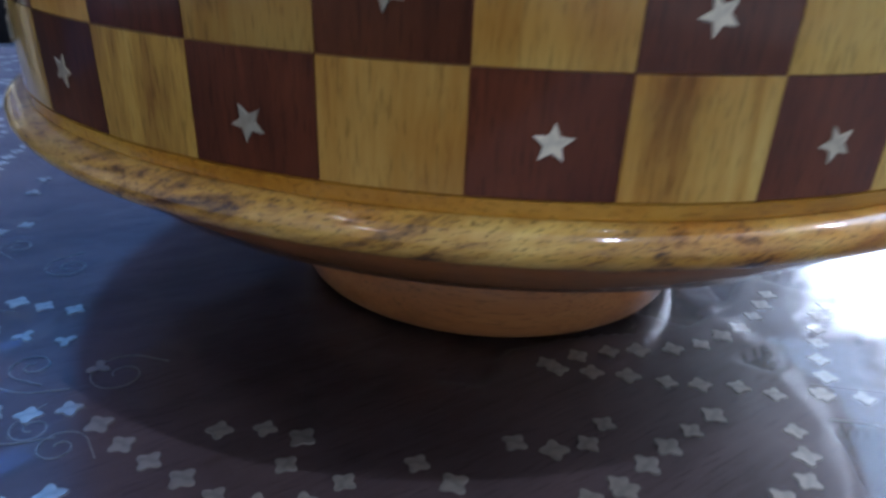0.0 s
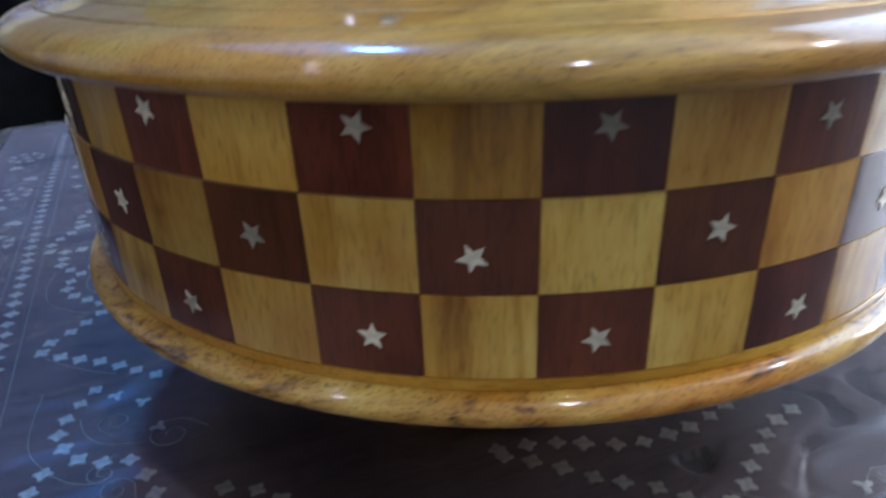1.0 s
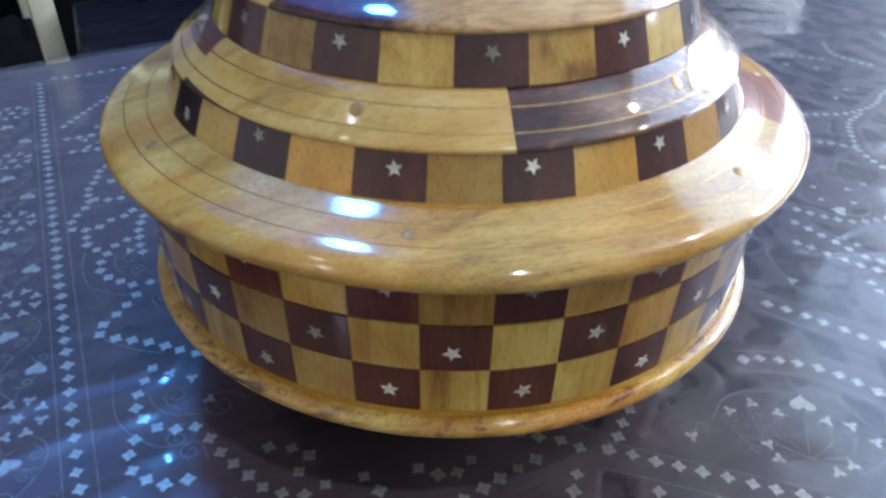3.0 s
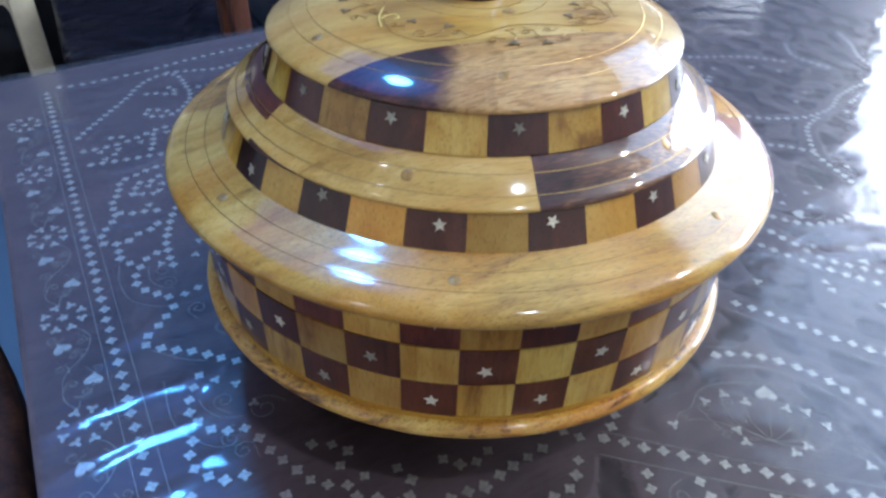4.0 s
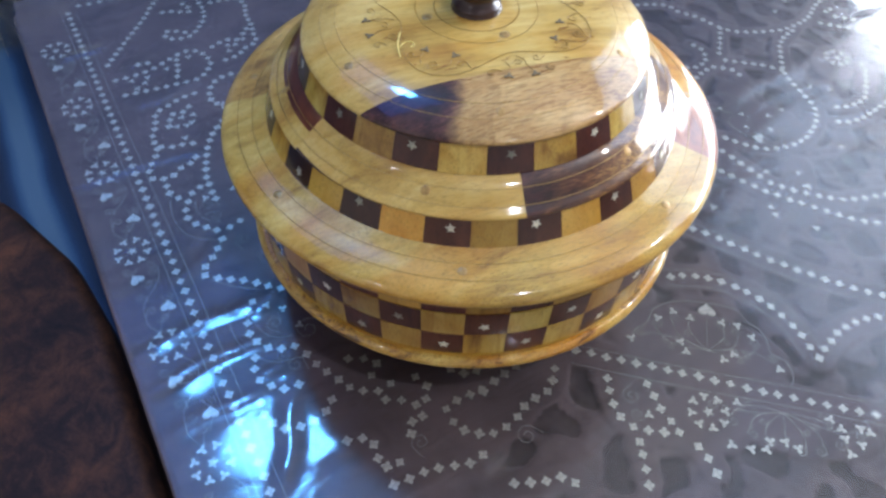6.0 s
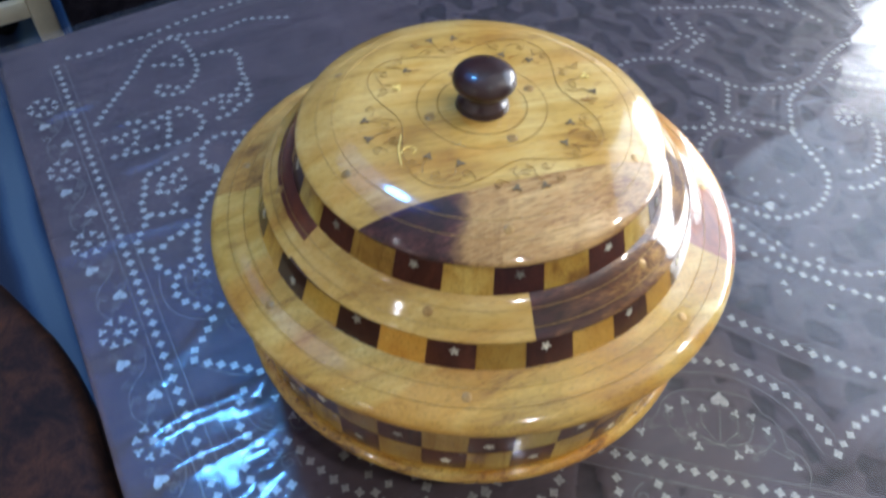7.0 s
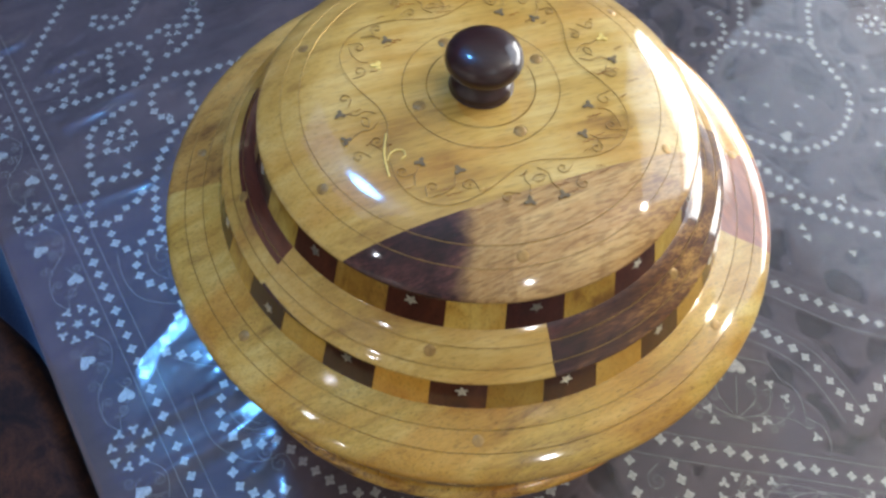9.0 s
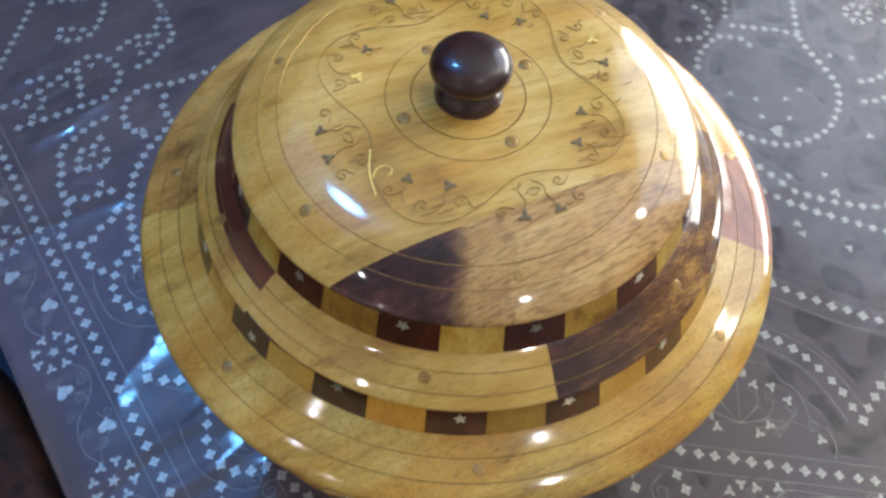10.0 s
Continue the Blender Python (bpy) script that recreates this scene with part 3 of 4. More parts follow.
def strand(points, width=0.0006, thick=0.00025):
    """A flat wire let into a surface, along points."""
    bm = bmesh.new()
    pts = [Vector(p) for p in points]
    rows = []
    for i, p in enumerate(pts):
        d = (pts[min(i + 1, len(pts) - 1)] - pts[max(i - 1, 0)])
        side = Vector((-d.y, d.x, 0)).normalized() * width / 2
        up = Vector((0, 0, thick))
        rows.append([bm.verts.new(q) for q in (p - side, p - side * 0.6 + up, p + side * 0.6 + up, p + side)])
    for a, b in zip(rows, rows[1:]):
        for i in range(3):
            bm.faces.new((a[i], b[i], b[i + 1], a[i + 1]))
    return bm


def spiral(x, y, z, radius, begin, turns, hand=1, tail=0.0):
    """A scroll that winds in; with a tail it starts that far out along its tangent."""
    out = []
    n = 26
    for k in range(n + 1):
        u = k / n
        a = begin + hand * 2 * pi * turns * u
        r = radius * (1 - 0.82 * u)
        out.append((x + r * cos(a), y + r * sin(a), z))
    if tail:
        d = Vector((sin(begin) * hand, -cos(begin) * hand, 0))
        out.insert(0, tuple(Vector(out[0]) + d * tail))
    return out


def heart(size, thick=0.0004):
    bm = bmesh.new()
    n = 18
    low, high = [], []
    for k in range(n):
        a = 2 * pi * k / n
        x = 0.62 * sin(a) ** 3 * 1.0
        y = (13 * cos(a) - 5 * cos(2 * a) - 2 * cos(3 * a) - cos(4 * a)) / 26
        low.append(bm.verts.new((size * x, size * y, 0)))
        high.append(bm.verts.new((size * x * 0.93, size * y * 0.93, thick)))
    bm.faces.new(high)
    for k in range(n):
        bm.faces.new((low[k], low[(k + 1) % n], high[(k + 1) % n], high[k]))
    bmesh.ops.recalc_face_normals(bm, faces=bm.faces)
    return bm


def dome_height(r):
    return 0.2012 - max(0.0, r - 0.045) ** 2 * 2.6


def trefoil(radius, thick=0.0004):
    """A small club-shaped piece with three lobes."""
    bm = bmesh.new()
    n = 24
    low, high = [], []
    for k in range(n):
        a = 2 * pi * k / n
        r = radius * (0.66 + 0.34 * cos(3 * a - 1.5 * pi))
        low.append(bm.verts.new((r * cos(a), r * sin(a), 0)))
        high.append(bm.verts.new((0.93 * r * cos(a), 0.93 * r * sin(a), thick)))
    bm.faces.new(high)
    for k in range(n):
        bm.faces.new((low[k], low[(k + 1) % n], high[(k + 1) % n], high[k]))
    bmesh.ops.recalc_face_normals(bm, faces=bm.faces)
    return bm


def on_dome(r, degrees):
    a = radians(degrees)
    return (r * cos(a), r * sin(a), dome_height(r) - 0.0001)


def lid_wire(points, width=0.00032, material=PIN_BRASS, label=""):
    """A wire let into the dome through points of radius in millimetres and angle."""
    flat = rounded([on_dome(r / 1000, a)[:2] for r, a in points], 6)
    part("inlay_wire", strand([(p.x, p.y, dome_height(p.length) - 0.0001) for p in flat], width), material, lid, label)


def lid_curl(r, degrees, size, begin, hand):
    x, y, z = on_dome(r / 1000, degrees)
    part("inlay_wire", strand(spiral(x, y, z, size / 1000, radians(degrees + begin), 1.1, hand, 0.004), 0.00032), PIN_BRASS, lid)


lid_wire([(53.2 + 9.8 * cos(4 * radians(a)), a + 161) for a in range(0, 361, 4)], 0.00024, label="thin brass wire in a wavy vine")
LID_PIECE = mesh_of("trefoil", trefoil(0.0027, 0.0002), UNLIT_BRASS, 0)
# Two of the trefoils get the painted glint.
LID_BRIGHT = mesh_of("trefoil", trefoil(0.0028, 0.0003), GLINT_GOLD, 0)
for k in range(4):
    base = 160.5 + 90 * k
    for off, r, turn, shines in ((-9.5, 47.5, 70, False), (9.5, 45.0, 110, k == 0), (38.5, 60, -100, False), (51, 62, -70, k == 2)):
        a = base + off
        child("inlay_trefoil", LID_BRIGHT if shines else LID_PIECE, lid, pose(0, 0, 0, 0, 0, a) @ pose(r / 1000, 0, dome_height(r / 1000) - 0.00012, 0, 0, turn - 90 + prng.uniform(-25, 25)))
    # Stems that join each piece to the vine, and the curls on them.
    lid_wire([(49, base + 8.5), (53, base + 9), (57, base + 6), (60, base + 2)])
    lid_wire([(50, base - 8.5), (54, base - 8), (58, base - 5)])
    lid_wire([(58, base + 39), (54, base + 41), (50, base + 40), (46, base + 43)])
    lid_wire([(59, base + 51), (55, base + 50), (51, base + 51), (47, base + 48)])
    lid_wire([(52, base + 43), (50, base + 45), (51, base + 49), (53, base + 47), (52.5, base + 44)])
    for r, off, size, begin, hand in ((51.5, 15, 3.0, 120, 1), (56, 1, 2.6, -60, -1), (55, -13, 2.6, 60, -1), (62, 60, 2.6, 200, 1), (52, 58, 2.4, 20, -1), (57, 31, 2.6, 160, 1)):
        lid_curl(r, base + off, size, begin, hand)

# Reddish scratches of the graver beside the pieces, and one strand whose glint is painted.
for k in range(46):
    a, r = radians(prng.uniform(0, 360)), prng.uniform(0.044, 0.066)
    turn, bend, size = 0.35 + prng.uniform(-0.35, 0.35), prng.uniform(-0.3, 0.3), prng.uniform(0.002, 0.007)
    line = []
    for j in range(9):
        u = (j / 8 - 0.5) * size
        v = 0.0004 * sin(j * 1.7 + k) + bend * u * u * 60
        x, y = r * cos(a) + u * cos(turn) - v * sin(turn), r * sin(a) + u * sin(turn) + v * cos(turn)
        line.append((x, y, dome_height(math.hypot(x, y)) - 0.00013))
    part("engraved_line", strand(line, 0.00018, 0.00016), RED, lid)
lid_wire([(47.1, -142.7), (50, -138.5), (53.1, -134.8), (56.5, -130), (59.9, -125.1)], 0.0008, GLINT_GOLD, "curled brass wire with its glint painted in")
lid_wire([(54.8, -130.8), (52, -132.5), (49, -132.2), (47.2, -129.8), (48.4, -127.0), (50.8, -127.2)], 0.0007, GLINT_GOLD, "curled brass wire with its glint painted in")

# ---- the table ----
table = thing("carved_table", "low dark rosewood table, carved and inlaid with pale brass", "table")
table.matrix_basis = pose(0, 0, 0, 0, 0, ASKEW)
TOP = H - 0.0020
TX0, TX1, TY0, TY1 = -0.243, 1.25, -0.62, 0.500

CHAINS = []


def chain(spacing, half, *points):
    """A chain of inlaid quatrefoils: millimetres along the table, the pieces' spacing, the half-width of the raised band."""
    CHAINS.append((points, spacing, half))


# The border along the side and the back.
chain(10.3, 12, (-192, 455), (-192, 330), (-192, 190), (-192, 60), (-192, -70), (-190, -300))
chain(10.3, 12, (-185, 461), (-164, 458), (-136, 460), (-104, 463), (-60, 473), (0, 482), (120, 490), (300, 492))
# Beside the border, from the back to the front.
chain(8.8, 8, (-180, 343), (-168, 359), (-149, 382), (-126, 410), (-117, 424), (-105, 438), (-92, 446), (-80, 447), (-72, 435), (-71, 413), (-71, 397), (-76, 379), (-92, 360), (-104, 357), (-117, 364), (-113, 375), (-97, 364))
chain(8.8, 8, (-65, 405), (-55, 405), (-44, 403), (-34, 399), (-31, 382), (-36, 369), (-37, 349), (-41, 330), (-43, 319), (-51, 316), (-58, 313), (-64, 307), (-74, 305), (-84, 305))
chain(8.8, 8, (-85, 452), (-60, 446), (-30, 440), (0, 446), (40, 430))
chain(8.8, 7, (-113, 410), (-102, 408), (-85, 399), (-84, 411), (-92, 421))
chain(9.0, 8, (-181, 321), (-162, 320), (-144, 322), (-126, 329), (-111, 335), (-102, 333), (-95, 326), (-92, 311), (-95, 301), (-109, 289), (-126, 290), (-147, 292), (-169, 295), (-182, 296))
chain(8.6, 7, (-118, 330), (-121, 316), (-124, 304), (-130, 295))
chain(8.8, 7, (-87, 329), (-73, 334), (-62, 334), (-54, 327), (-50, 337), (-36, 352))
chain(8.8, 7, (-157, 335), (-147, 334), (-136, 330))
chain(8.8, 8, (-26, 270), (-46, 272), (-64, 274), (-82, 282), (-99, 277), (-108, 262), (-107, 248), (-100, 236))
chain(8.8, 8, (-115, 270), (-131, 269), (-149, 262), (-157, 259), (-162, 242), (-169, 227), (-167, 219), (-161, 211), (-145, 208), (-136, 203))
chain(9.0, 8, (-167, 217), (-171, 206), (-180, 194), (-182, 184), (-178, 177), (-167, 176), (-155, 184), (-146, 184), (-142, 194))
chain(8.6, 7, (-127, 258), (-133, 250), (-146, 250), (-150, 240), (-156, 230))
chain(8.8, 8, (-72, 269), (-80, 255), (-80, 240), (-89, 235), (-104, 226), (-117, 215), (-129, 200), (-136, 184), (-142, 165), (-144, 146), (-144, 130))
chain(9.0, 8, (-173, 171), (-174, 157), (-168, 147))
chain(9.2, 8, (-146, 154), (-159, 150), (-169, 133), (-168, 120), (-160, 110), (-150, 102), (-135, 104))
chain(9.4, 8, (-150, 97), (-163, 81), (-176, 69), (-164, 56), (-150, 46), (-132, 29))
chain(9.0, 8, (-150, 30), (-157, 23), (-164, 7), (-163, -4), (-157, -13), (-148, -19), (-136, -22))
chain(9.2, 8, (-166, -12), (-171, -25), (-170, -36), (-160, -47), (-144, -49))
chain(9.2, 8, (-175, -44), (-177, -55), (-175, -65), (-170, -73), (-161, -77), (-149, -77), (-140, -73), (-133, -67))
chain(9.6, 8, (-137, -26), (-135, -38), (-131, -48), (-126, -58), (-119, -70), (-106, -78), (-96, -76))
chain(9.8, 8, (-118, -44), (-106, -51), (-99, -60), (-108, -67))
chain(9.6, 8, (-83, -76), (-78, -90), (-87, -100), (-97, -91), (-106, -86))
chain(9.2, 8, (-60, -82), (-54, -92), (-45, -96), (-34, -92))
chain(9.2, 8, (-87, -110), (-97, -105), (-101, -114), (-109, -112))
# The round medallion and what lies behind it.
chain(8.9, 9, (265, 1), (274, -15), (288, -30), (304, -36), (322, -38), (339, -34), (356, -25), (369, -12), (375, 6), (379, 24), (385, 41), (401, 60), (417, 76), (432, 83), (450, 88))
chain(8.9, 8, (286, 60), (293, 68), (304, 74), (315, 77), (329, 78), (336, 73), (342, 67), (343, 58), (339, 50))
chain(8.9, 8, (344, 84), (353, 76), (366, 65), (376, 56), (385, 43))
chain(8.9, 8, (347, 89), (365, 107), (382, 125))
chain(8.9, 8, (334, 118), (339, 108), (333, 93), (323, 87), (311, 87), (292, 97))
chain(9.2, 9, (277, 185), (298, 197), (319, 200), (342, 193), (360, 182), (363, 167), (373, 152), (379, 133), (387, 117), (399, 107), (416, 99), (437, 92), (452, 92), (467, 93), (481, 97), (502, 108), (527, 114), (548, 117), (575, 112))
chain(9.2, 8, (479, 86), (494, 69), (519, 50), (560, 28))
chain(9.2, 8, (502, 87), (515, 74), (530, 60), (570, 40))
chain(8.9, 7, (500, 97), (508, 93), (516, 103))
chain(9.4, 8, (408, 246), (403, 230), (398, 217), (402, 208), (405, 195), (418, 193))
chain(9.4, 8, (358, 202), (378, 207), (395, 209))
chain(9.4, 8, (380, 185), (400, 192), (419, 201), (414, 210), (424, 232))
chain(9.4, 9, (400, 266), (423, 258), (448, 245), (476, 234), (504, 218), (530, 190))
chain(9.2, 9, (571, 233), (550, 203), (553, 177), (557, 161))
chain(9.2, 9, (660, 230), (640, 195), (616, 169), (606, 140))
chain(8.9, 8, (385, -18), (400, -25), (421, -24), (437, -13), (456, 4), (463, 16))
chain(8.9, 8, (370, -33), (382, -40), (400, -42), (430, -38), (470, -30))
# The bands at the near corner.
chain(9.6, 9, (232, -28), (237, -38), (254, -73), (277, -106), (296, -129), (340, -160))
chain(9.6, 9, (252, -10), (257, -38), (262, -64), (287, -94), (312, -110), (380, -130))
chain(10.0, 11, (166, -66), (180, -86), (200, -122), (225, -158), (242, -179), (280, -215))
chain(9.4, 11, (118, -96), (135, -103), (150, -116), (160, -131), (167, -150), (170, -172), (165, -200))
chain(9.4, 10, (170, -198), (183, -194), (203, -191), (223, -194), (250, -205))
chain(10.2, 11, (20, -111), (51, -141), (81, -169), (112, -199), (150, -234), (230, -305))
chain(9.6, 8, (33, -139), (26, -146), (20, -164), (21, -175), (27, -183), (45, -195), (45, -180), (50, -156))
chain(9.6, 8, (24, -187), (17, -188), (14, -197), (6, -212))
chain(9.6, 8, (47, -203), (50, -213), (47, -228))
chain(9.4, 9, (6, -116), (0, -123), (-9, -130), (-28, -132), (-42, -138), (-60, -138), (-74, -126), (-75, -111), (-62, -108), (-46, -112))
chain(9.6, 9, (-66, -146), (-80, -148), (-96, -142), (-115, -139), (-131, -137))
chain(9.6, 9, (-68, -170), (-48, -179), (-33, -184), (-31, -196))
chain(8.8, 8, (-143, -99), (-130, -102), (-126, -111), (-128, -120), (-122, -128), (-110, -124))
chain(9.6, 9, (-34, -64), (-26, -66), (-8, -71), (9, -80), (28, -82), (48, -79), (64, -72))
chain(9.6, 9, (-33, -66), (-19, -77), (-5, -92), (4, -98), (15, -112))
chain(9.4, 9, (77, -87), (62, -91), (46, -100), (31, -111), (20, -116))
chain(9.8, 9, (-4, -104), (-22, -106), (-43, -109), (-56, -109))
# Flat raised plates: place, half-lengths and turn.
PLATES = [(100, -152, 58, 27, -43), (303, 12, 26, 20, 40), (322, -6, 24, 20, -40), (318, 40, 17, 17, 0), (72, -196, 26, 26, 0), (112, -224, 50, 22, -43), (268, -88, 16, 30, -50), (287, -68, 14, 26, -50), (-118, 245, 22, 30, -30), (440, 30, 28, 20, 40), (240, -86, 12, 30, -50), (35, -160, 14, 24, 0), (-130, 395, 24, 40, -30), (-45, -118, 22, 18, 0), (-18, -92, 42, 26, -30), (-70, -78, 30, 22, -40)]


def line_of(points, steps=8):
    return [Vector((p.x / 1000, p.y / 1000, 0)) for p in rounded(points, steps)]


def along(points, gap):
    """Even steps along a line, with the heading at each."""
    out, left = [], gap * 0.5
    for a, b in zip(points, points[1:]):
        d = (b - a).length
        while left < d:
            out.append((a + (b - a) * (left / d), math.atan2(b.y - a.y, b.x - a.x)))
            left += gap
        left -= d
    return out


LINES = [(line_of(c), gap / 1000, half / 1000) for c, gap, half in CHAINS]


def carved_top(x0, x1, y0, y1, cell):
    """The carved field: bands and plates stand proud of a hollowed ground of leafy ridges."""
    nx, ny = int((x1 - x0) / cell), int((y1 - y0) / cell)
    gx, gy = np.meshgrid(np.linspace(x0, x1, nx + 1), np.linspace(y0, y1, ny + 1), indexing="ij")
    gap = np.full(gx.shape, 1.0)
    for line, _, half in LINES:
        for p, _ in along(line, 0.004):
            i0, i1 = np.searchsorted(gx[:, 0], (p.x - 0.03, p.x + 0.03))
            j0, j1 = np.searchsorted(gy[0], (p.y - 0.03, p.y + 0.03))
            if i0 < i1 and j0 < j1:
                d = np.hypot(gx[i0:i1, j0:j1] - p.x, gy[i0:i1, j0:j1] - p.y) - half
                gap[i0:i1, j0:j1] = np.minimum(gap[i0:i1, j0:j1], d)
    for px, py, a, b, turn in PLATES:
        c, s = cos(radians(turn)), sin(radians(turn))
        u, v = (gx - px / 1000) * c + (gy - py / 1000) * s, -(gx - px / 1000) * s + (gy - py / 1000) * c
        gap = np.minimum(gap, (np.hypot(u / a, v / b) * 1000 - 1) * min(a, b) / 1000)
    gap = np.minimum(gap, np.maximum(gx + 0.199, -0.5) + 0.0)
    gap = np.minimum(gap, 0.452 - gy)
    gap = np.minimum(gap, np.minimum(np.minimum(gx - x0, x1 - gx), np.minimum(gy - y0, y1 - gy)) - 0.004)
    low = np.clip(gap / 0.0030, 0, 1)
    low = low * low * (3 - 2 * low)
    rng = np.random.RandomState(5)
    ridge = np.zeros(gx.shape)
    for size, amount in ((0.030, 1.0), (0.019, 0.8), (0.012, 0.6), (0.008, 0.35)):
        for _ in range(2):
            a, ph, bend = rng.uniform(0, pi), rng.uniform(0, 6), rng.uniform(0, 6)
            u = gx * cos(a) + gy * sin(a) + 0.012 * np.sin((-gx * sin(a) + gy * cos(a)) / 0.021 + bend)
            ridge += amount * (1 - np.abs(np.sin(u * pi / size + ph)))
    ridge = (ridge - ridge.mean()) / ridge.std()
    leaf = np.zeros(gx.shape)
    for _ in range(9):
        a, size = rng.uniform(0, 2 * pi), rng.uniform(0.024, 0.052)
        u = gx * cos(a) + gy * sin(a) + 0.004 * np.sin((-gx * sin(a) + gy * cos(a)) / 0.008 + rng.uniform(0, 6))
        leaf += np.sin(u * 2 * pi / size + rng.uniform(0, 6))
    leaf = np.clip((leaf / leaf.std() + 0.30) / 0.5, 0, 1)
    leaf = leaf * leaf * (3 - 2 * leaf)
    deep = np.clip((gx - 0.45 * gy + 0.07) / 0.10, 0.22, 1)
    z = TOP - low * deep * (0.0036 - 0.0021 * leaf - 0.0005 * ridge.clip(-1.6, 2.2))
    verts = np.stack([gx, gy, z], -1).reshape(-1, 3)
    k = np.arange((nx + 1) * (ny + 1)).reshape(nx + 1, ny + 1)
    quads = np.stack([k[:-1, :-1], k[1:, :-1], k[1:, 1:], k[:-1, 1:]], -1).reshape(-1, 4)
    me = bpy.data.meshes.new("carved_panel")
    me.vertices.add(len(verts))
    me.vertices.foreach_set("co", verts.ravel())
    me.loops.add(quads.size)
    me.loops.foreach_set("vertex_index", quads.ravel())
    me.polygons.add(len(quads))
    me.polygons.foreach_set("loop_start", np.arange(0, quads.size, 4))
    me.update(calc_edges=True)
    me.polygons.foreach_set("use_smooth", np.ones(len(quads), bool))
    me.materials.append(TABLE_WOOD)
    me.materials.append(SHADED_GROUND)
    # Sunk faces take the darker wood, which paints their shade.
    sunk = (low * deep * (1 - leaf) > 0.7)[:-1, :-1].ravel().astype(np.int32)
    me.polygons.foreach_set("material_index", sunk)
    ob = new("carved_panel", me)
    ob.parent = table
    return tagged(ob, "dark carved panel of raised bands and leafy hollows")


def box(x0, x1, y0, y1, z0, z1, bevel=0.0, seg=2):
    bm = bmesh.new()
    bmesh.ops.create_cube(bm, size=1, matrix=Matrix.Translation(((x0 + x1) / 2, (y0 + y1) / 2, (z0 + z1) / 2)) @ Matrix.Diagonal((x1 - x0, y1 - y0, z1 - z0, 1)))
    if bevel:
        bmesh.ops.bevel(bm, geom=bm.edges[:], offset=bevel, segments=seg, affect="EDGES", profile=0.5)
    return bm


def slab(outline, z0, z1, bevel=0.004, seg=3):
    """A flat board with the given outline, its edges rounded."""
    bm = bmesh.new()
    low = [bm.verts.new((x, y, z0)) for x, y in outline]
    high = [bm.verts.new((x, y, z1)) for x, y in outline]
    n = len(outline)
    bm.faces.new(low[::-1])
    bm.faces.new(high)
    for k in range(n):
        bm.faces.new((low[k], low[(k + 1) % n], high[(k + 1) % n], high[k]))
    bmesh.ops.recalc_face_normals(bm, faces=bm.faces)
    bmesh.ops.bevel(bm, geom=bm.edges[:], offset=bevel, segments=seg, affect="EDGES", profile=0.5)
    return bm


def back_edge(x):
    u = (x - 0.5 * (TX0 + TX1)) / (0.5 * (TX1 - TX0))
    return TY1 + 0.045 * (1 - u * u)


outline = [(TX0, TY0), (TX1, TY0)] + [(x, back_edge(x)) for x in np.linspace(TX1, TX0 + 0.012, 14)] + [(TX0, TY1 - 0.014)]
part("tabletop", slab(outline, H - 0.045, TOP - 0.0082), TABLE_WOOD, table)
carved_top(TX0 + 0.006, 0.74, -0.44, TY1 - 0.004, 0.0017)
part("back_board", slab([(TX0 + 0.012, TY1 - 0.0038)] + [(TX1 - 0.01, TY1 - 0.0038)] + [(x, back_edge(x) - 0.004) for x in np.linspace(TX1 - 0.01, TX0 + 0.02, 14)], TOP - 0.009, TOP - 0.0003, 0.001, 1), TABLE_WOOD, table)
part("side_board", slab([(0.7403, TY0 + 0.01), (TX1 - 0.01, TY0 + 0.01), (TX1 - 0.01, TY1 - 0.0042), (0.7403, TY1 - 0.0042)], TOP - 0.009, TOP - 0.0003, 0.001, 1), TABLE_WOOD, table)
part("front_board", slab([(TX0 + 0.008, TY0 + 0.01), (0.7398, TY0 + 0.01), (0.7398, -0.4403), (TX0 + 0.008, -0.4403)], TOP - 0.009, TOP - 0.0003, 0.001, 1), TABLE_WOOD, table)
for x in (TX0 + 0.07, TX1 - 0.07):
    for y in (TY0 + 0.07, TY1 - 0.07):
        part("leg", revolve(rounded([(0.0, 0.0), (0.022, 0.001), (0.026, 0.03), (0.020, 0.08), (0.032, 0.16), (0.024, 0.26), (0.034, 0.33), (0.036, H - 0.045), (0.0, H - 0.0449)], 3), n=20), TABLE_WOOD, table).location = (x, y, 0)

# ---- the table's inlay ----


def quatrefoil(radius, thick=0.0004):
    bm = bmesh.new()
    n = 24
    low, high = [], []
    for k in range(n):
        a = 2 * pi * k / n
        r = radius * (0.80 + 0.20 * cos(4 * a))
        low.append(bm.verts.new((r * cos(a), r * sin(a), 0)))
        high.append(bm.verts.new((0.93 * r * cos(a), 0.93 * r * sin(a), thick)))
    bm.faces.new(high)
    for k in range(n):
        bm.faces.new((low[k], low[(k + 1) % n], high[(k + 1) % n], high[k]))
    bmesh.ops.recalc_face_normals(bm, faces=bm.faces)
    return bm


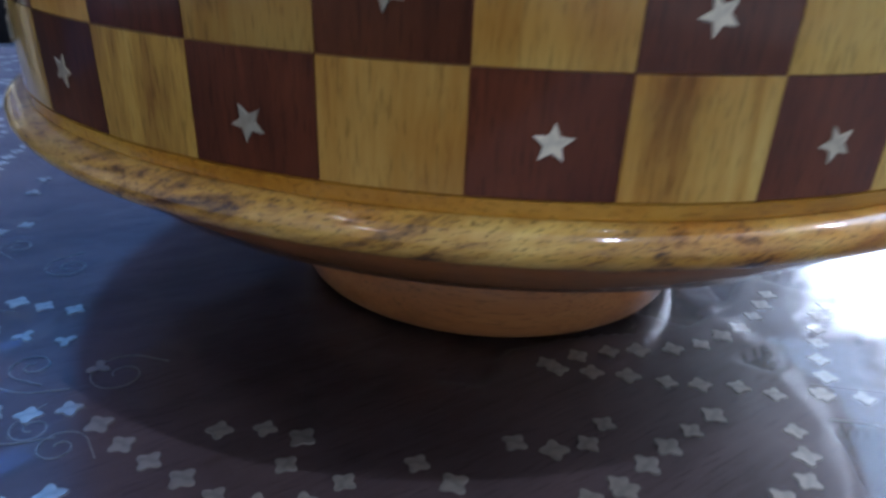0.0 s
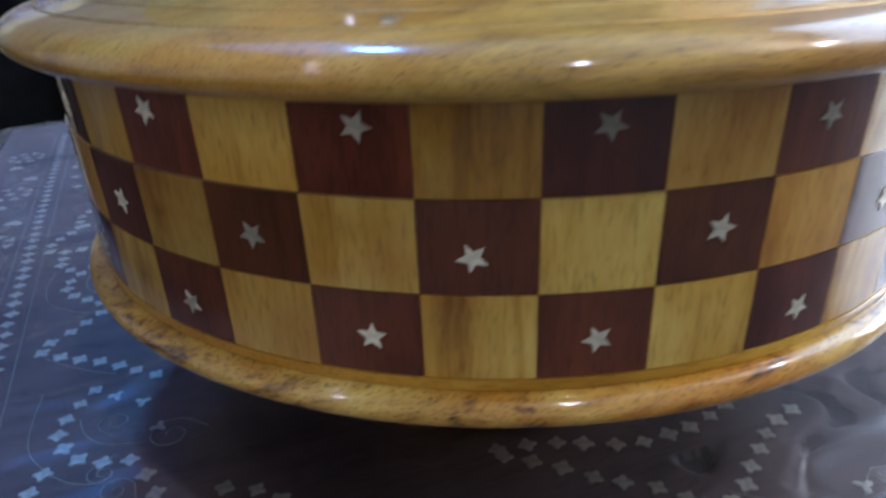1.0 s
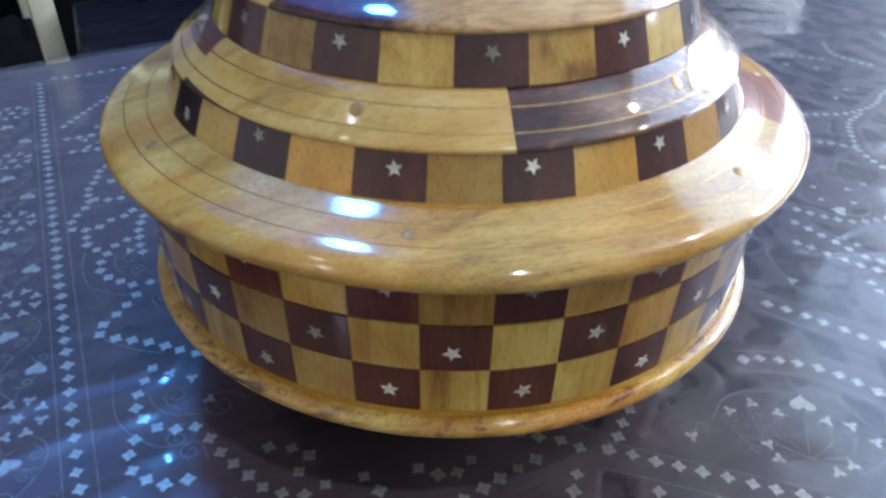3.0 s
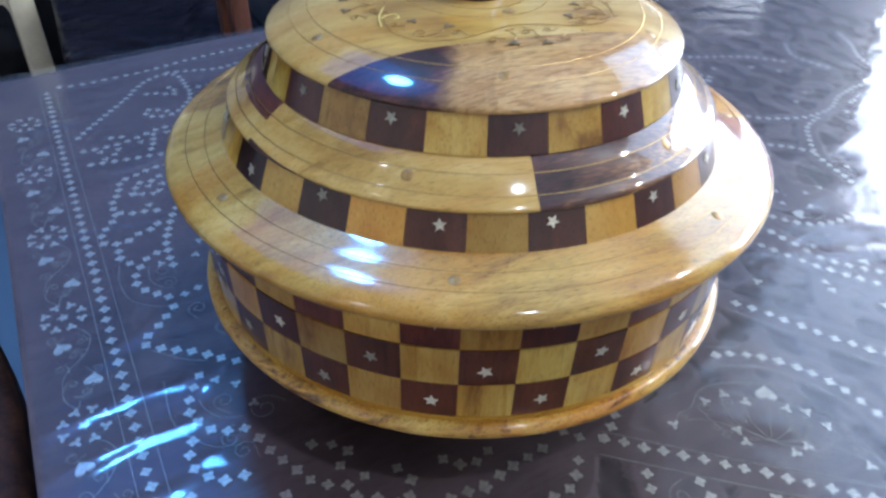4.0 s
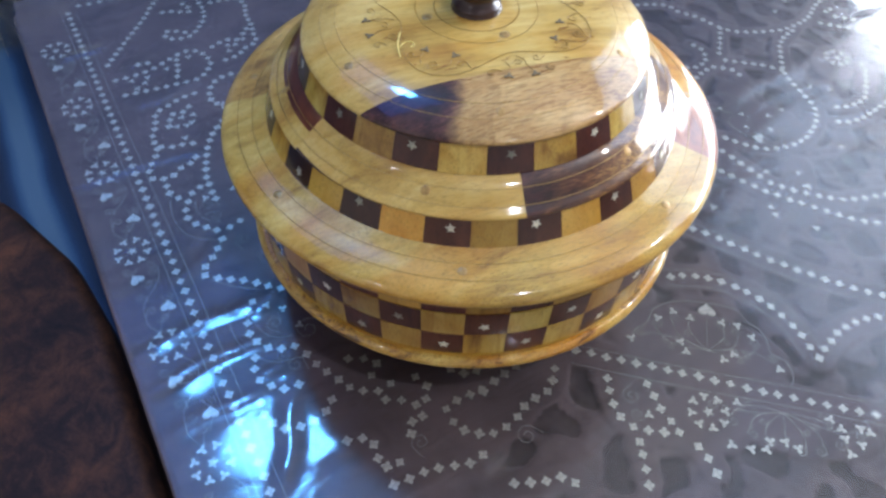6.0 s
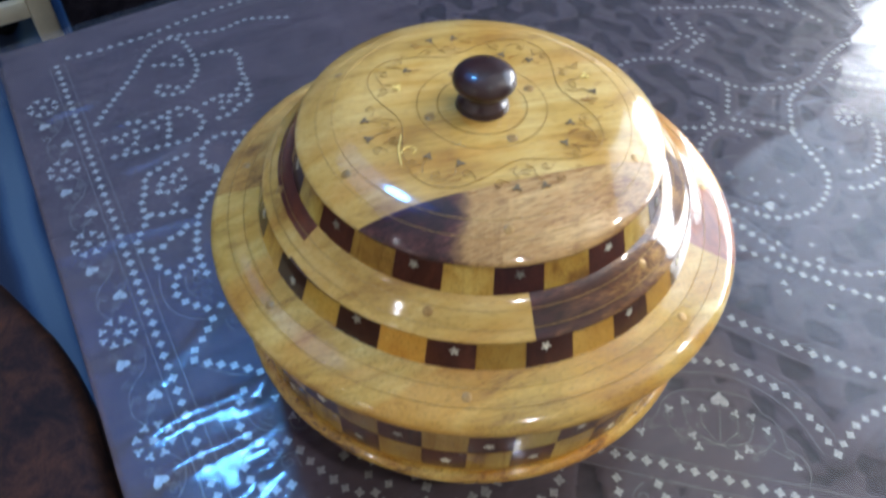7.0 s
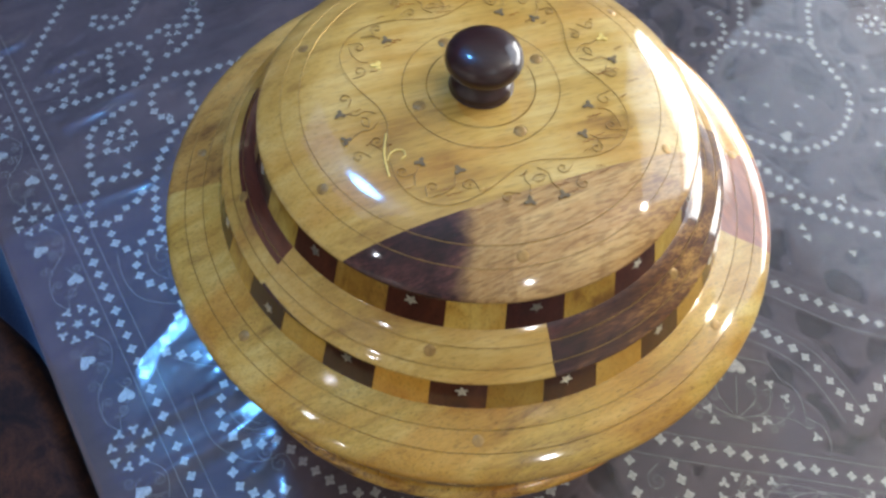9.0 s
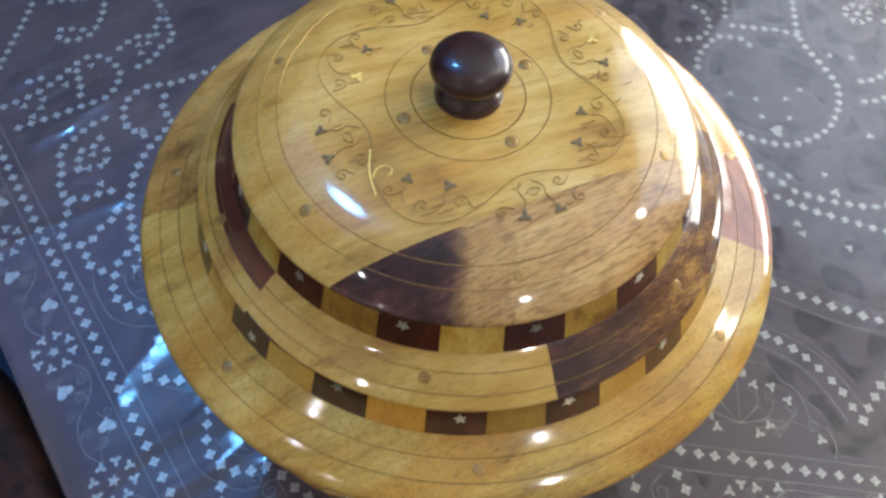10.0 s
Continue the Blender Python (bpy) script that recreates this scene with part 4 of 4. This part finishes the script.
QUATREFOIL = mesh_of("inlay_quatrefoil", quatrefoil(0.0035), INLAY, 0)
TREFOIL = mesh_of("inlay_trefoil", trefoil(0.0037), INLAY, 0)
SPADE = mesh_of("inlay_spade", heart(0.0094), INLAY, 0)
TABLE_STAR = mesh_of("inlay_star", star(0.0040), INLAY, 0)
LIFT = TOP - 0.00005
spots = [(p, a) for line, gap, _ in LINES for p, a in along(line, gap)]
near = sorted(range(len(spots)), key=lambda k: (spots[k][0] - Vector((0.02, 0.02, 0))).length)
for k in near[:300]:
    p, a = spots[k]
    child("inlay_quatrefoil", QUATREFOIL, table, pose(p.x + prng.uniform(-0.0005, 0.0005), p.y + prng.uniform(-0.0005, 0.0005), LIFT, 0, 0, math.degrees(a) + prng.uniform(-9, 9)) @ Matrix.Scale(prng.uniform(0.88, 1.08), 4))
rest = bmesh.new()
for k in near[300:]:
    p, a = spots[k]
    one = quatrefoil(0.0033)
    bmesh.ops.transform(one, matrix=pose(p.x, p.y, LIFT, 0, 0, math.degrees(a)), verts=one.verts)
    data = bpy.data.meshes.new("piece")
    one.to_mesh(data)
    one.free()
    rest.from_mesh(data)
    bpy.data.meshes.remove(data)
if rest.verts:
    tagged(part("inlay_pieces", rest, INLAY, table, "many small pale brass quatrefoils", 0), kind="stuff")
else:
    rest.free()


def put(me, x, y, turn, name="", size=1.0):
    child(name or me.name.split(".")[0], me, table, pose(x / 1000, y / 1000, LIFT, 0, 0, turn) @ Matrix.Scale(size, 4))


def scroll(x, y, radius, begin, turns, hand=1, tail=0.0):
    part("inlay_wire", strand(spiral(x / 1000, y / 1000, LIFT, radius / 1000, radians(begin), turns, hand, tail / 1000), 0.00045), WIRE, table)


def stem(*points, width=0.00045):
    part("inlay_wire", strand([(p.x, p.y, LIFT) for p in line_of(points, 8)], width), WIRE, table)


def rosette(x, y, radius=11.2, count=8, size=0.95):
    put(TABLE_STAR, x, y, prng.uniform(0, 70), "inlay_star")
    for k in range(count):
        a = 2 * pi * k / count + 0.3
        put(TREFOIL, x + radius * cos(a), y + radius * sin(a), math.degrees(a) + 90 + prng.uniform(-20, 20), size=size)


# The margin along the side: rosettes, with a winding stem and two spades between them.
for k in range(-4, 5):
    y = 20 + 93 * k
    rosette(-215, y)
    if y > 370:
        continue
    put(SPADE, -206, y + 32, 165, size=0.92)
    put(SPADE, -219, y + 65, 200, size=0.92)
    stem((-216, y + 12), (-222, y + 22), (-222, y + 34), (-219, y + 43), (-212, y + 50), (-206, y + 57), (-203, y + 68), (-206, y + 76), (-211, y + 81))
    stem((-216, y + 13), (-214, y + 20), (-208, y + 25), (-206, y + 29))
    stem((-206, y + 58), (-212, y + 60), (-218, y + 62))
    for x, up, r, begin, hand in ((-221, 47, 3.6, 0, 1), (-217, 33, 3.2, 160, -1), (-211, 24, 3.4, 250, 1), (-203, 40, 3.6, 200, 1), (-223, 74, 3.6, 300, -1), (-208, 67, 3.4, 40, -1), (-213, 56, 3.4, 0, 1)):
        scroll(x, y + up, r, begin, 1.3, hand, 5)
for x in (-198.5, -184.5):
    stem((x, 452), (x, 200), (x, -60), (x, -300))
stem((-150, 455.5), (-60, 466), (100, 481), (300, 484))
# Wires beside the great bands.
for off in (7.5, -7.5):
    for pts in (((20, -116), (73, -165), (120, -206), (230, -305)), ((166, -66), (198, -123), (222, -158), (280, -215)), ((118, -96), (149, -117), (168, -156), (164, -200))):
        base = line_of(pts, 8)
        side = [Vector((-(b - a).y, (b - a).x, 0)).normalized() * off / 1000 for a, b in zip(base, base[1:])]
        part("inlay_wire", strand([(p.x + s.x, p.y + s.y, LIFT) for p, s in zip(base, side)], 0.00045), WIRE, table)
# The flower in its half oval, and a second one across the band.
put(SPADE, 125, -133, 140, size=1.1)
for x, y in ((103, -122), (90, -121), (63, -125), (91, -144), (89, -152), (107, -169), (116, -169), (135, -193), (137, -165), (135, -153), (127, -146), (110, -132)):
    put(TREFOIL, x, y, math.degrees(math.atan2(y + 157, x - 101)) - 90 + prng.uniform(-25, 25), size=0.95)
for cx, cy, flip in ((102, -158, 1), (113, -217, -1)):
    out = 47 if flip > 0 else 227
    stem((cx, cy), (cx + 13 * cos(radians(out)), cy + 13 * sin(radians(out))), (cx + 27 * cos(radians(out)), cy + 27 * sin(radians(out))))
    for off, reach, bend, curl in ((28, 26, 5, 3.4), (-28, 24, -5, 3.2), (52, 30, 7, 3.8), (-52, 27, -7, 3.6), (74, 36, 8, 4.4), (-74, 34, -8, 4.2), (88, 46, -6, 3.6), (-88, 44, 6, 3.6)):
        a = radians(out + off)
        nx, ny, turn = -sin(a), cos(a), 1 if off > 0 else -1
        stem((cx, cy), (cx + reach * 0.4 * cos(a) + bend * nx * 0.6, cy + reach * 0.4 * sin(a) + bend * ny * 0.6), (cx + reach * 0.75 * cos(a) + bend * nx * 0.7, cy + reach * 0.75 * sin(a) + bend * ny * 0.7), (cx + reach * cos(a), cy + reach * sin(a)))
        scroll(cx + reach * cos(a) - turn * curl * nx, cy + reach * sin(a) - turn * curl * ny, curl, out + off + turn * 90, 1.35, -turn, 2)
        scroll(cx + reach * 0.6 * cos(a) + turn * 3.4 * nx + bend * nx * 0.7, cy + reach * 0.6 * sin(a) + turn * 3.4 * ny + bend * ny * 0.7, 2.8, out + off - turn * 90, 1.2, turn, 2)
stem((60, -128), (70, -121), (79, -121), (92, -114), (105, -114), (114, -118), (125, -125), (137, -135), (144, -144), (143, -154), (146, -162), (144, -172), (139, -181), (143, -190), (139, -201), (132, -206))
rosette(71, -193)
# The round medallion's trefoil.
for x, y in ((291, 29), (303, 14), (294, -1), (311, -14), (323, 1), (340, 1)):
    put(TREFOIL, x, y, prng.uniform(0, 360), size=0.8)
put(SPADE, 293, -17, 220)
stem((285, -8), (284, 10), (296, 18), (284, 30), (292, 46), (312, 42), (316, 28), (332, 32), (346, 16), (336, 0), (322, -4), (318, -22), (300, -28), (285, -8))
stem((293, -15), (306, 8), (318, 30))
for x, y, s in ((268, -51, 0.8), (291, -65, 0.8), (285, -80, 1.2), (241, -82, 0.9), (238, -90, 0.9), (256, -116, 0.9), (349, -60, 0.9), (390, 13, 0.8), (403, 1, 0.8), (200, -60, 1.0), (300, -180, 1.0), (330, -190, 0.9), (480, 200, 1.1), (500, 180, 0.9), (440, 215, 1.0), (565, 120, 1.0), (590, 95, 1.2), (455, 120, 0.9), (480, 130, 0.9), (620, 110, 1.0), (470, -60, 1.0), (500, -20, 1.0)):
    put(TREFOIL, x, y, prng.uniform(0, 360), size=s)
rosette(449, 32, 10.5)
for x, y, r, begin, hand in ((-128, -12, 9, 40, 1), (-146, 3, 6, 220, -1), (-150, -24, 5, 120, 1), (35, -160, 6, 100, 1), (30, -172, 5, 300, -1), (-151, 132, 6, 10, 1), (-140, 85, 6, 200, -1), (-128, 60, 8, 100, 1), (248, -98, 5, 0, 1), (258, -126, 5, 180, -1), (340, -75, 6, 90, 1), (-40, -150, 7, 30, 1), (-100, -122, 6, 200, -1), (-150, 118, 5, 90, -1), (-146, -34, 6, 0, 1)):
    scroll(x, y, r, begin, 1.4, hand, 8)
for x, y in ((-146, 20), (-137, 12), (-132, -6), (-151, 140), (-128, 140), (-122, 155), (-144, 216), (-139, 243), (-129, 242), (-133, 233), (-146, 233), (-138, 231), (-164, 313), (-154, 305), (-150, 312), (-162, 300), (-131, 317), (-108, 325), (-69, 326), (-71, 317), (-62, 324), (36, -176), (92, -197), (-101, 244)):
    put(TREFOIL, x, y, prng.uniform(0, 360), size=0.9)
for x, y in ((68, -217), (77, -225), (85, -230), (91, -227), (99, -232), (103, -239), (137, -243), (134, -249), (148, -249), (151, -254), (140, -257), (129, -258), (136, -235)):
    put(TREFOIL, x, y, prng.uniform(0, 360))
# Wires that frame the bands beside the border.
stem((-176, 150), (-179, 132), (-176, 112), (-163, 98), (-150, 92))
stem((-159, 140), (-161, 128), (-157, 117), (-148, 110))
stem((-172, 32), (-174, 10), (-172, -6), (-160, -24), (-146, -30))
stem((-158, 10), (-156, 0), (-150, -8), (-140, -12))
stem((-173, 60), (-160, 46), (-146, 36))

# ---- the clear cover on the table ----


# Long folds across the margin: both ends, height and half-width.
FOLDS = [((-0.243, 0.021), (-0.135, 0.028), 0.0013, 0.0048), ((-0.243, -0.010), (-0.145, -0.002), 0.0012, 0.0046), ((-0.243, 0.201), (-0.125, 0.195), 0.0012, 0.0052), ((-0.243, -0.044), (-0.170, -0.040), 0.0009, 0.0040), ((-0.170, 0.271), (-0.110, 0.283), 0.0016, 0.0042), ((-0.218, 0.371), (-0.165, 0.378), 0.0019, 0.0044), ((-0.168, 0.332), (-0.130, 0.345), 0.0012, 0.0042), ((-0.156, 0.014), (-0.122, 0.036), 0.0014, 0.0042), ((-0.170, -0.034), (-0.136, -0.024), 0.0012, 0.0042), ((-0.150, -0.045), (-0.185, -0.110), 0.0009, 0.0055), ((-0.200, 0.060), (-0.140, 0.100), 0.0007, 0.0050), ((-0.222, -0.020), (-0.222, 0.090), 0.0016, 0.030), ((-0.132, -0.050), (-0.132, -0.110), 0.0010, 0.025)]
frng = random.Random(11)
for _ in range(70):
    x, y, a, reach = frng.uniform(-0.06, 0.62), frng.uniform(-0.30, 0.46), frng.uniform(-0.7, 0.5), frng.uniform(0.03, 0.10)
    FOLDS.append(((x - reach * cos(a), y - reach * sin(a)), (x + reach * cos(a), y + reach * sin(a)), frng.uniform(0.0002, 0.0006), frng.uniform(0.004, 0.010)))


def fold_heights(xs, ys):
    """The folds laid out over a grid of places."""
    gx, gy = np.meshgrid(xs, ys, indexing="ij")
    z = np.zeros(gx.shape)
    for (x0, y0), (x1, y1), high, wide in FOLDS:
        dx, dy = x1 - x0, y1 - y0
        long2 = dx * dx + dy * dy
        u = ((gx - x0) * dx + (gy - y0) * dy) / long2
        v = ((gx - x0) * -dy + (gy - y0) * dx) / long2 ** 0.5 + 0.0016 * np.sin(u * 9 + x0 * 50)
        ends = np.clip(np.minimum(u + 0.15, 1.15 - u) / 0.35, 0, 1)
        z += high * ends * ends * (3 - 2 * ends) * np.exp(-(v / wide) ** 2)
    return z * np.clip((np.hypot(gx, gy) - 0.075) / 0.05, 0, 1)


def cover_height(x, y):
    """Creases that die out under the pot."""
    free = min(1.0, max(0.0, (math.hypot(x, y) - 0.07) / 0.05))
    w = noise.noise(Vector((x * 9, y * 9, 3.1))) * 0.0003 + noise.noise(Vector((x * 26 + 4, y * 20, 7.7))) * 0.00012
    edge = max(0.0, 1 - (x + 0.243) / 0.12)
    w += edge * 0.00015 * math.sin(y * 75 + 7 * noise.noise(Vector((x * 6, y * 6, 0))))
    return H - 0.0004 + free * (w - 0.0004)


def plastic_sheet():
    bm = bmesh.new()
    xs = list(np.arange(TX0 + 0.003, 0.42, 0.003)) + list(np.arange(0.42, 0.70, 0.006)) + [0.9, TX1 + 0.004]
    ys = [TY0 - 0.004] + list(np.arange(-0.45, -0.25, 0.006)) + list(np.arange(-0.25, TY1 - 0.02, 0.003))
    fold = fold_heights(xs, ys)
    grid = [[bm.verts.new((x, y, cover_height(x, y) + fold[i, j])) for j, y in enumerate(ys)] + [bm.verts.new((x, back_edge(x) + 0.004, H - 0.001))] for i, x in enumerate(xs)]
    for a, b in zip(grid, grid[1:]):
        for j in range(len(a) - 1):
            bm.faces.new((a[j], b[j], b[j + 1], a[j + 1]))
    last = grid[0]
    for out, down in ((0.008, 0.001), (0.016, 0.006), (0.021, 0.018), (0.022, 0.034)):
        row = []
        for v in grid[0]:
            f = min(1.0, max(0.0, (v.co.y - 0.395) / 0.07))
            f = f * f * (3 - 2 * f)
            row.append(bm.verts.new((grid[0][0].co.x - f * (out + 0.003 * noise.noise(Vector((v.co.y * 40, out * 90, 2)))), v.co.y, v.co.z - f * down - 0.0002)))
        for j in range(len(row) - 1):
            if grid[0][j].co.y > 0.39:
                bm.faces.new((last[j], last[j + 1], row[j + 1], row[j]))
        last = row
    bmesh.ops.delete(bm, geom=[v for v in bm.verts if not v.link_faces], context="VERTS")
    return bm


cover = tagged(part("plastic_cover", plastic_sheet(), COVER, None, "", 180), "clear creased plastic sheet spread over the table", "table cover")
cover.matrix_basis = pose(0, 0, 0, 0, 0, ASKEW)

# ---- the room ----
setting = pose(0, 0, 0, 0, 0, ASKEW)


def structure(name, bm, material, label, category):
    ob = tagged(part(name, bm, material, None, "", 30), label, category, kind="structure")
    ob.matrix_basis = setting
    return ob


X0, X1, Y0, Y1 = -3.0, 2.08, -2.6, 2.8
structure("floor", box(X0 - 0.2, X1 + 0.2, Y0 - 0.2, Y1 + 0.2, -0.1, 0), CARPET, "blue striped carpet on the floor", "floor")
structure("ceiling", box(X0 - 0.2, X1 + 0.2, Y0 - 0.2, Y1 + 0.2, CEILING, CEILING + 0.1), CEILING_PAINT, "unseen pale ceiling added to bounce light", "ceiling")
# These two walls are out of view, added to bounce light.
structure("wall_west", box(X0 - 0.2, X0, Y0 - 0.2, Y1 + 0.2, 0, CEILING), WARM_BOUNCE, "unseen cream wall added to bounce light", "wall")
structure("wall_south", box(X0, X1, Y0 - 0.2, Y0, 0, CEILING), WARM_BOUNCE, "unseen cream wall added to bounce light", "wall")
# Out of view; its dark tone keeps the table's reflections dim.
structure("wall_north", box(X0, X1, Y1, Y1 + 0.2, 0, CEILING), PLASTER, "unseen dark blue wall added to dim reflections", "wall")
# The east wall has the window in it.
WY0, WY1, WZ0, WZ1 = -0.86, 1.02, 0.72, 2.66
for name, y0, y1, z0, z1 in (("wall_east", Y0 - 0.2, WY0, 0, CEILING), ("wall_east_2", WY1, Y1 + 0.2, 0, CEILING), ("wall_east_3", WY0, WY1, 0, WZ0), ("wall_east_4", WY0, WY1, WZ1, CEILING)):
    structure(name, box(X1, X1 + 0.2, y0, y1, z0, z1), CEILING_PAINT, "unseen pale wall added round the window", "wall")
window = tagged(new("window_1"), "white framed window in the wall", "window", kind="structure")
window.matrix_basis = setting
for name, y0, y1, z0, z1 in (("window_frame", WY0, WY1, WZ0, WZ0 + 0.05), ("window_frame", WY0, WY1, WZ1 - 0.05, WZ1), ("window_frame", WY0, WY0 + 0.05, WZ0 + 0.05, WZ1 - 0.05), ("window_frame", WY1 - 0.05, WY1, WZ0 + 0.05, WZ1 - 0.05), ("mullion", -0.11, -0.07, WZ0 + 0.05, WZ1 - 0.05), ("transom", WY0 + 0.05, -0.1105, 1.50, 1.54), ("transom", -0.0695, WY1 - 0.05, 1.50, 1.54)):
    part(name, box(X1 + 0.05, X1 + 0.10, y0, y1, z0, z1, 0.004), PLASTER, window)

tube_lamp = thing("ceiling_light", "wide white light panel with bluish tubes on the ceiling", "lamp")
tube_lamp.matrix_basis = setting
part("housing", box(PANEL[0] - 0.53, PANEL[0] + 0.53, PANEL[1] - 0.88, PANEL[1] + 0.88, CEILING - 0.06, CEILING - 0.0005, 0.006), PLASTER, tube_lamp)
part("tube_tray", box(TUBE[0] - 0.2, TUBE[0] + 0.2, TUBE[1] - 0.28, TUBE[1] + 0.28, CEILING - 0.066, CEILING - 0.0601, 0.002), PLASTER, tube_lamp)
sconce = thing("wall_lamp", "small round white lamp on the wall", "lamp")
sconce.matrix_basis = setting @ pose(X1 - 0.0005, SCONCE[1], SCONCE[2], 0, -90, 0)
part("housing", revolve([(0.0, 0.0), (0.06, 0.0), (0.06, 0.02), (0.025, 0.03), (0.02, 0.10), (0.05, 0.12), (0.05, 0.15), (0.0, 0.15)], n=24), PLASTER, sconce)
for x, y, _ in BULBS:
    bulb = thing("ceiling_spot", "small round white lamp on the ceiling", "lamp", group="round ceiling lamps")
    bulb.matrix_basis = setting @ pose(x, y, CEILING - 0.075)
    part("housing", revolve([(0.0, 0.0), (0.07, 0.0), (0.085, 0.01), (0.085, 0.0745), (0.0, 0.0745)], n=32), PLASTER, bulb)

# ---- beside and behind the table ----
bench = thing("wooden_bench", "dark brown polished wooden bench against the table", "bench")
bench.matrix_basis = setting
SEAT = [(-0.2485, -0.60), (-0.2485, 0.08), (-0.258, 0.150), (-0.290, 0.235), (-0.325, 0.29), (-0.42, 0.32), (-0.80, 0.32), (-0.80, -0.60)]
part("seat", slab(SEAT, H - 0.075, H - 0.025, 0.012, 4), BENCH_WOOD, bench)
part("apron", slab([(x + (0.03 if x < -0.5 else -0.03), y * 0.93) for x, y in SEAT], H - 0.16, H - 0.0751, 0.004, 2), BENCH_WOOD, bench)
for x, y in ((-0.32, -0.50), (-0.74, -0.50), (-0.36, 0.20), (-0.74, 0.22)):
    part("leg", box(x - 0.025, x + 0.025, y - 0.025, y + 0.025, 0, H - 0.161, 0.006), BENCH_WOOD, bench)

rack = thing("cream_rack", "cream painted wooden rack with open shelves", "rack")
rack.matrix_basis = setting @ pose(-0.41, 1.36, 0, 0, 0, 6)
for x in (-0.19, 0.19):
    for y in (-0.17, 0.17):
        part("post", box(x - 0.020, x + 0.020, y - 0.020, y + 0.020, 0, 0.85, 0.004), CREAM, rack)
for z in (0.10, 0.55, 0.80):
    for y in (-0.17, 0.17):
        part("rail", box(-0.169, 0.169, y - 0.011, y + 0.011, z, z + 0.035, 0.003), CREAM, rack)
    for x in (-0.19, 0.19):
        part("rail", box(x - 0.011, x + 0.011, -0.149, 0.149, z, z + 0.035, 0.003), CREAM, rack)


part("shelf", box(-0.165, 0.165, -0.155, 0.155, 0.586, 0.598, 0.002), CREAM, rack)


def crumpled_bag(seed, size):
    bm = bmesh.new()
    bmesh.ops.create_icosphere(bm, subdivisions=4, radius=1.0)
    for v in bm.verts:
        d = v.co.normalized()
        k = 1 + 0.35 * noise.noise(d * 2.1 + Vector((seed, 0, 0))) + 0.16 * abs(noise.noise(d * 6 + Vector((0, seed, 0))))
        v.co = Vector((d.x * size[0] * k, d.y * size[1] * k, max(-size[2] * 0.9, d.z * size[2] * k) + size[2] * 0.9))
    return bm


for x, y, z, seed, size, mat, label in ((-0.42, 1.36, 0.599, 1.0, (0.13, 0.11, 0.12), BAG, "crumpled violet-grey plastic bag on the rack's shelf"), (-0.30, 1.40, 0.0, 5.0, (0.10, 0.10, 0.13), BLACK, "crumpled black plastic bag on the floor"), (-0.85, 1.25, 0.0, 9.0, (0.20, 0.16, 0.17), BLACK, "crumpled black plastic bag on the floor")):
    bag = tagged(part("plastic_bag", crumpled_bag(seed, size), mat, None, "", 180), label, "bag", "plastic bags")
    bag.matrix_basis = setting @ pose(x, y, z)

# Added so that the background behind the table stays dark.
chest = thing("black_chest", "long low black chest added to darken the background", "chest")
chest.matrix_basis = setting @ pose(-0.10, 1.86, 0, 0, 0, 0)
part("body", box(-1.30, 0.72, -0.26, 0.26, 0.04, 0.46, 0.008), BLACK, chest)
part("lid", box(-1.31, 0.73, -0.27, 0.27, 0.4601, 0.50, 0.008), BLACK, chest)
for x in (-1.25, -0.3, 0.66):
    for y in (-0.2, 0.2):
        part("foot", box(x - 0.025, x + 0.025, y - 0.025, y + 0.025, 0, 0.0399, 0.004), BLACK, chest)
part("latch", box(-0.02, 0.02, -0.282, -0.2705, 0.43, 0.485, 0.003), BRASS, chest)

box_thing = thing("dark_box", "dark glossy plastic-wrapped box on the floor", "box")
box_thing.matrix_basis = setting @ pose(0.24, 1.02, 0, 0, 0, -2)
part("carton", box(-0.40, 0.26, -0.17, 0.17, 0, 0.33, 0.012, 3), WRAPPING, box_thing)
part("band", box(-0.10, -0.06, -0.1745, 0.1745, 0.02, 0.3345, 0.002), BLACK, box_thing)

stool = thing("wooden_stool", "narrow red-brown wooden stool standing behind the table", "stool")
stool.matrix_basis = setting @ pose(0.100, 0.785, 0, 0, 0, 2)
part("seat", slab([(-0.05, -0.055), (0.28, -0.055), (0.28, 0.045), (-0.05, 0.045)], 0.46, 0.485, 0.008, 3), CABINET_WOOD, stool)
for x, y in ((-0.03, -0.035), (0.26, -0.035), (-0.03, 0.025), (0.26, 0.025)):
    part("leg", slab([(x - 0.013, y - 0.013), (x + 0.013, y - 0.013), (x + 0.013, y + 0.013), (x - 0.013, y + 0.013)], 0, 0.4598, 0.004, 2), CABINET_WOOD, stool)

cabinet = thing("red_brown_cabinet", "reddish-brown wooden cabinet behind the table", "cabinet")
cabinet.matrix_basis = setting @ pose(0.98, 1.10, 0)
part("body", box(-0.36, 0.36, -0.25, 0.25, 0.06, 0.75, 0.008), CABINET_WOOD, cabinet)
for x in (-0.335, 0.335):
    for y in (-0.22, 0.22):
        part("leg", box(x - 0.025, x + 0.025, y - 0.025, y + 0.025, 0, 0.0599, 0.004), CABINET_WOOD, cabinet)
for x0, x1 in ((-0.34, -0.005), (0.005, 0.34)):
    door = part("door", box(x0, x1, -0.268, -0.2505, 0.09, 0.72, 0.004), CABINET_WOOD, cabinet)
    part("knob", revolve(rounded([(0.0, 0.0), (0.012, 0.002), (0.014, 0.010), (0.006, 0.018), (0.006, 0.026)], 3), n=16), BRASS, door).matrix_basis = pose((x1 - 0.03) if x0 < -0.1 else (x0 + 0.03), -0.294, 0.45, -90, 0, 0)
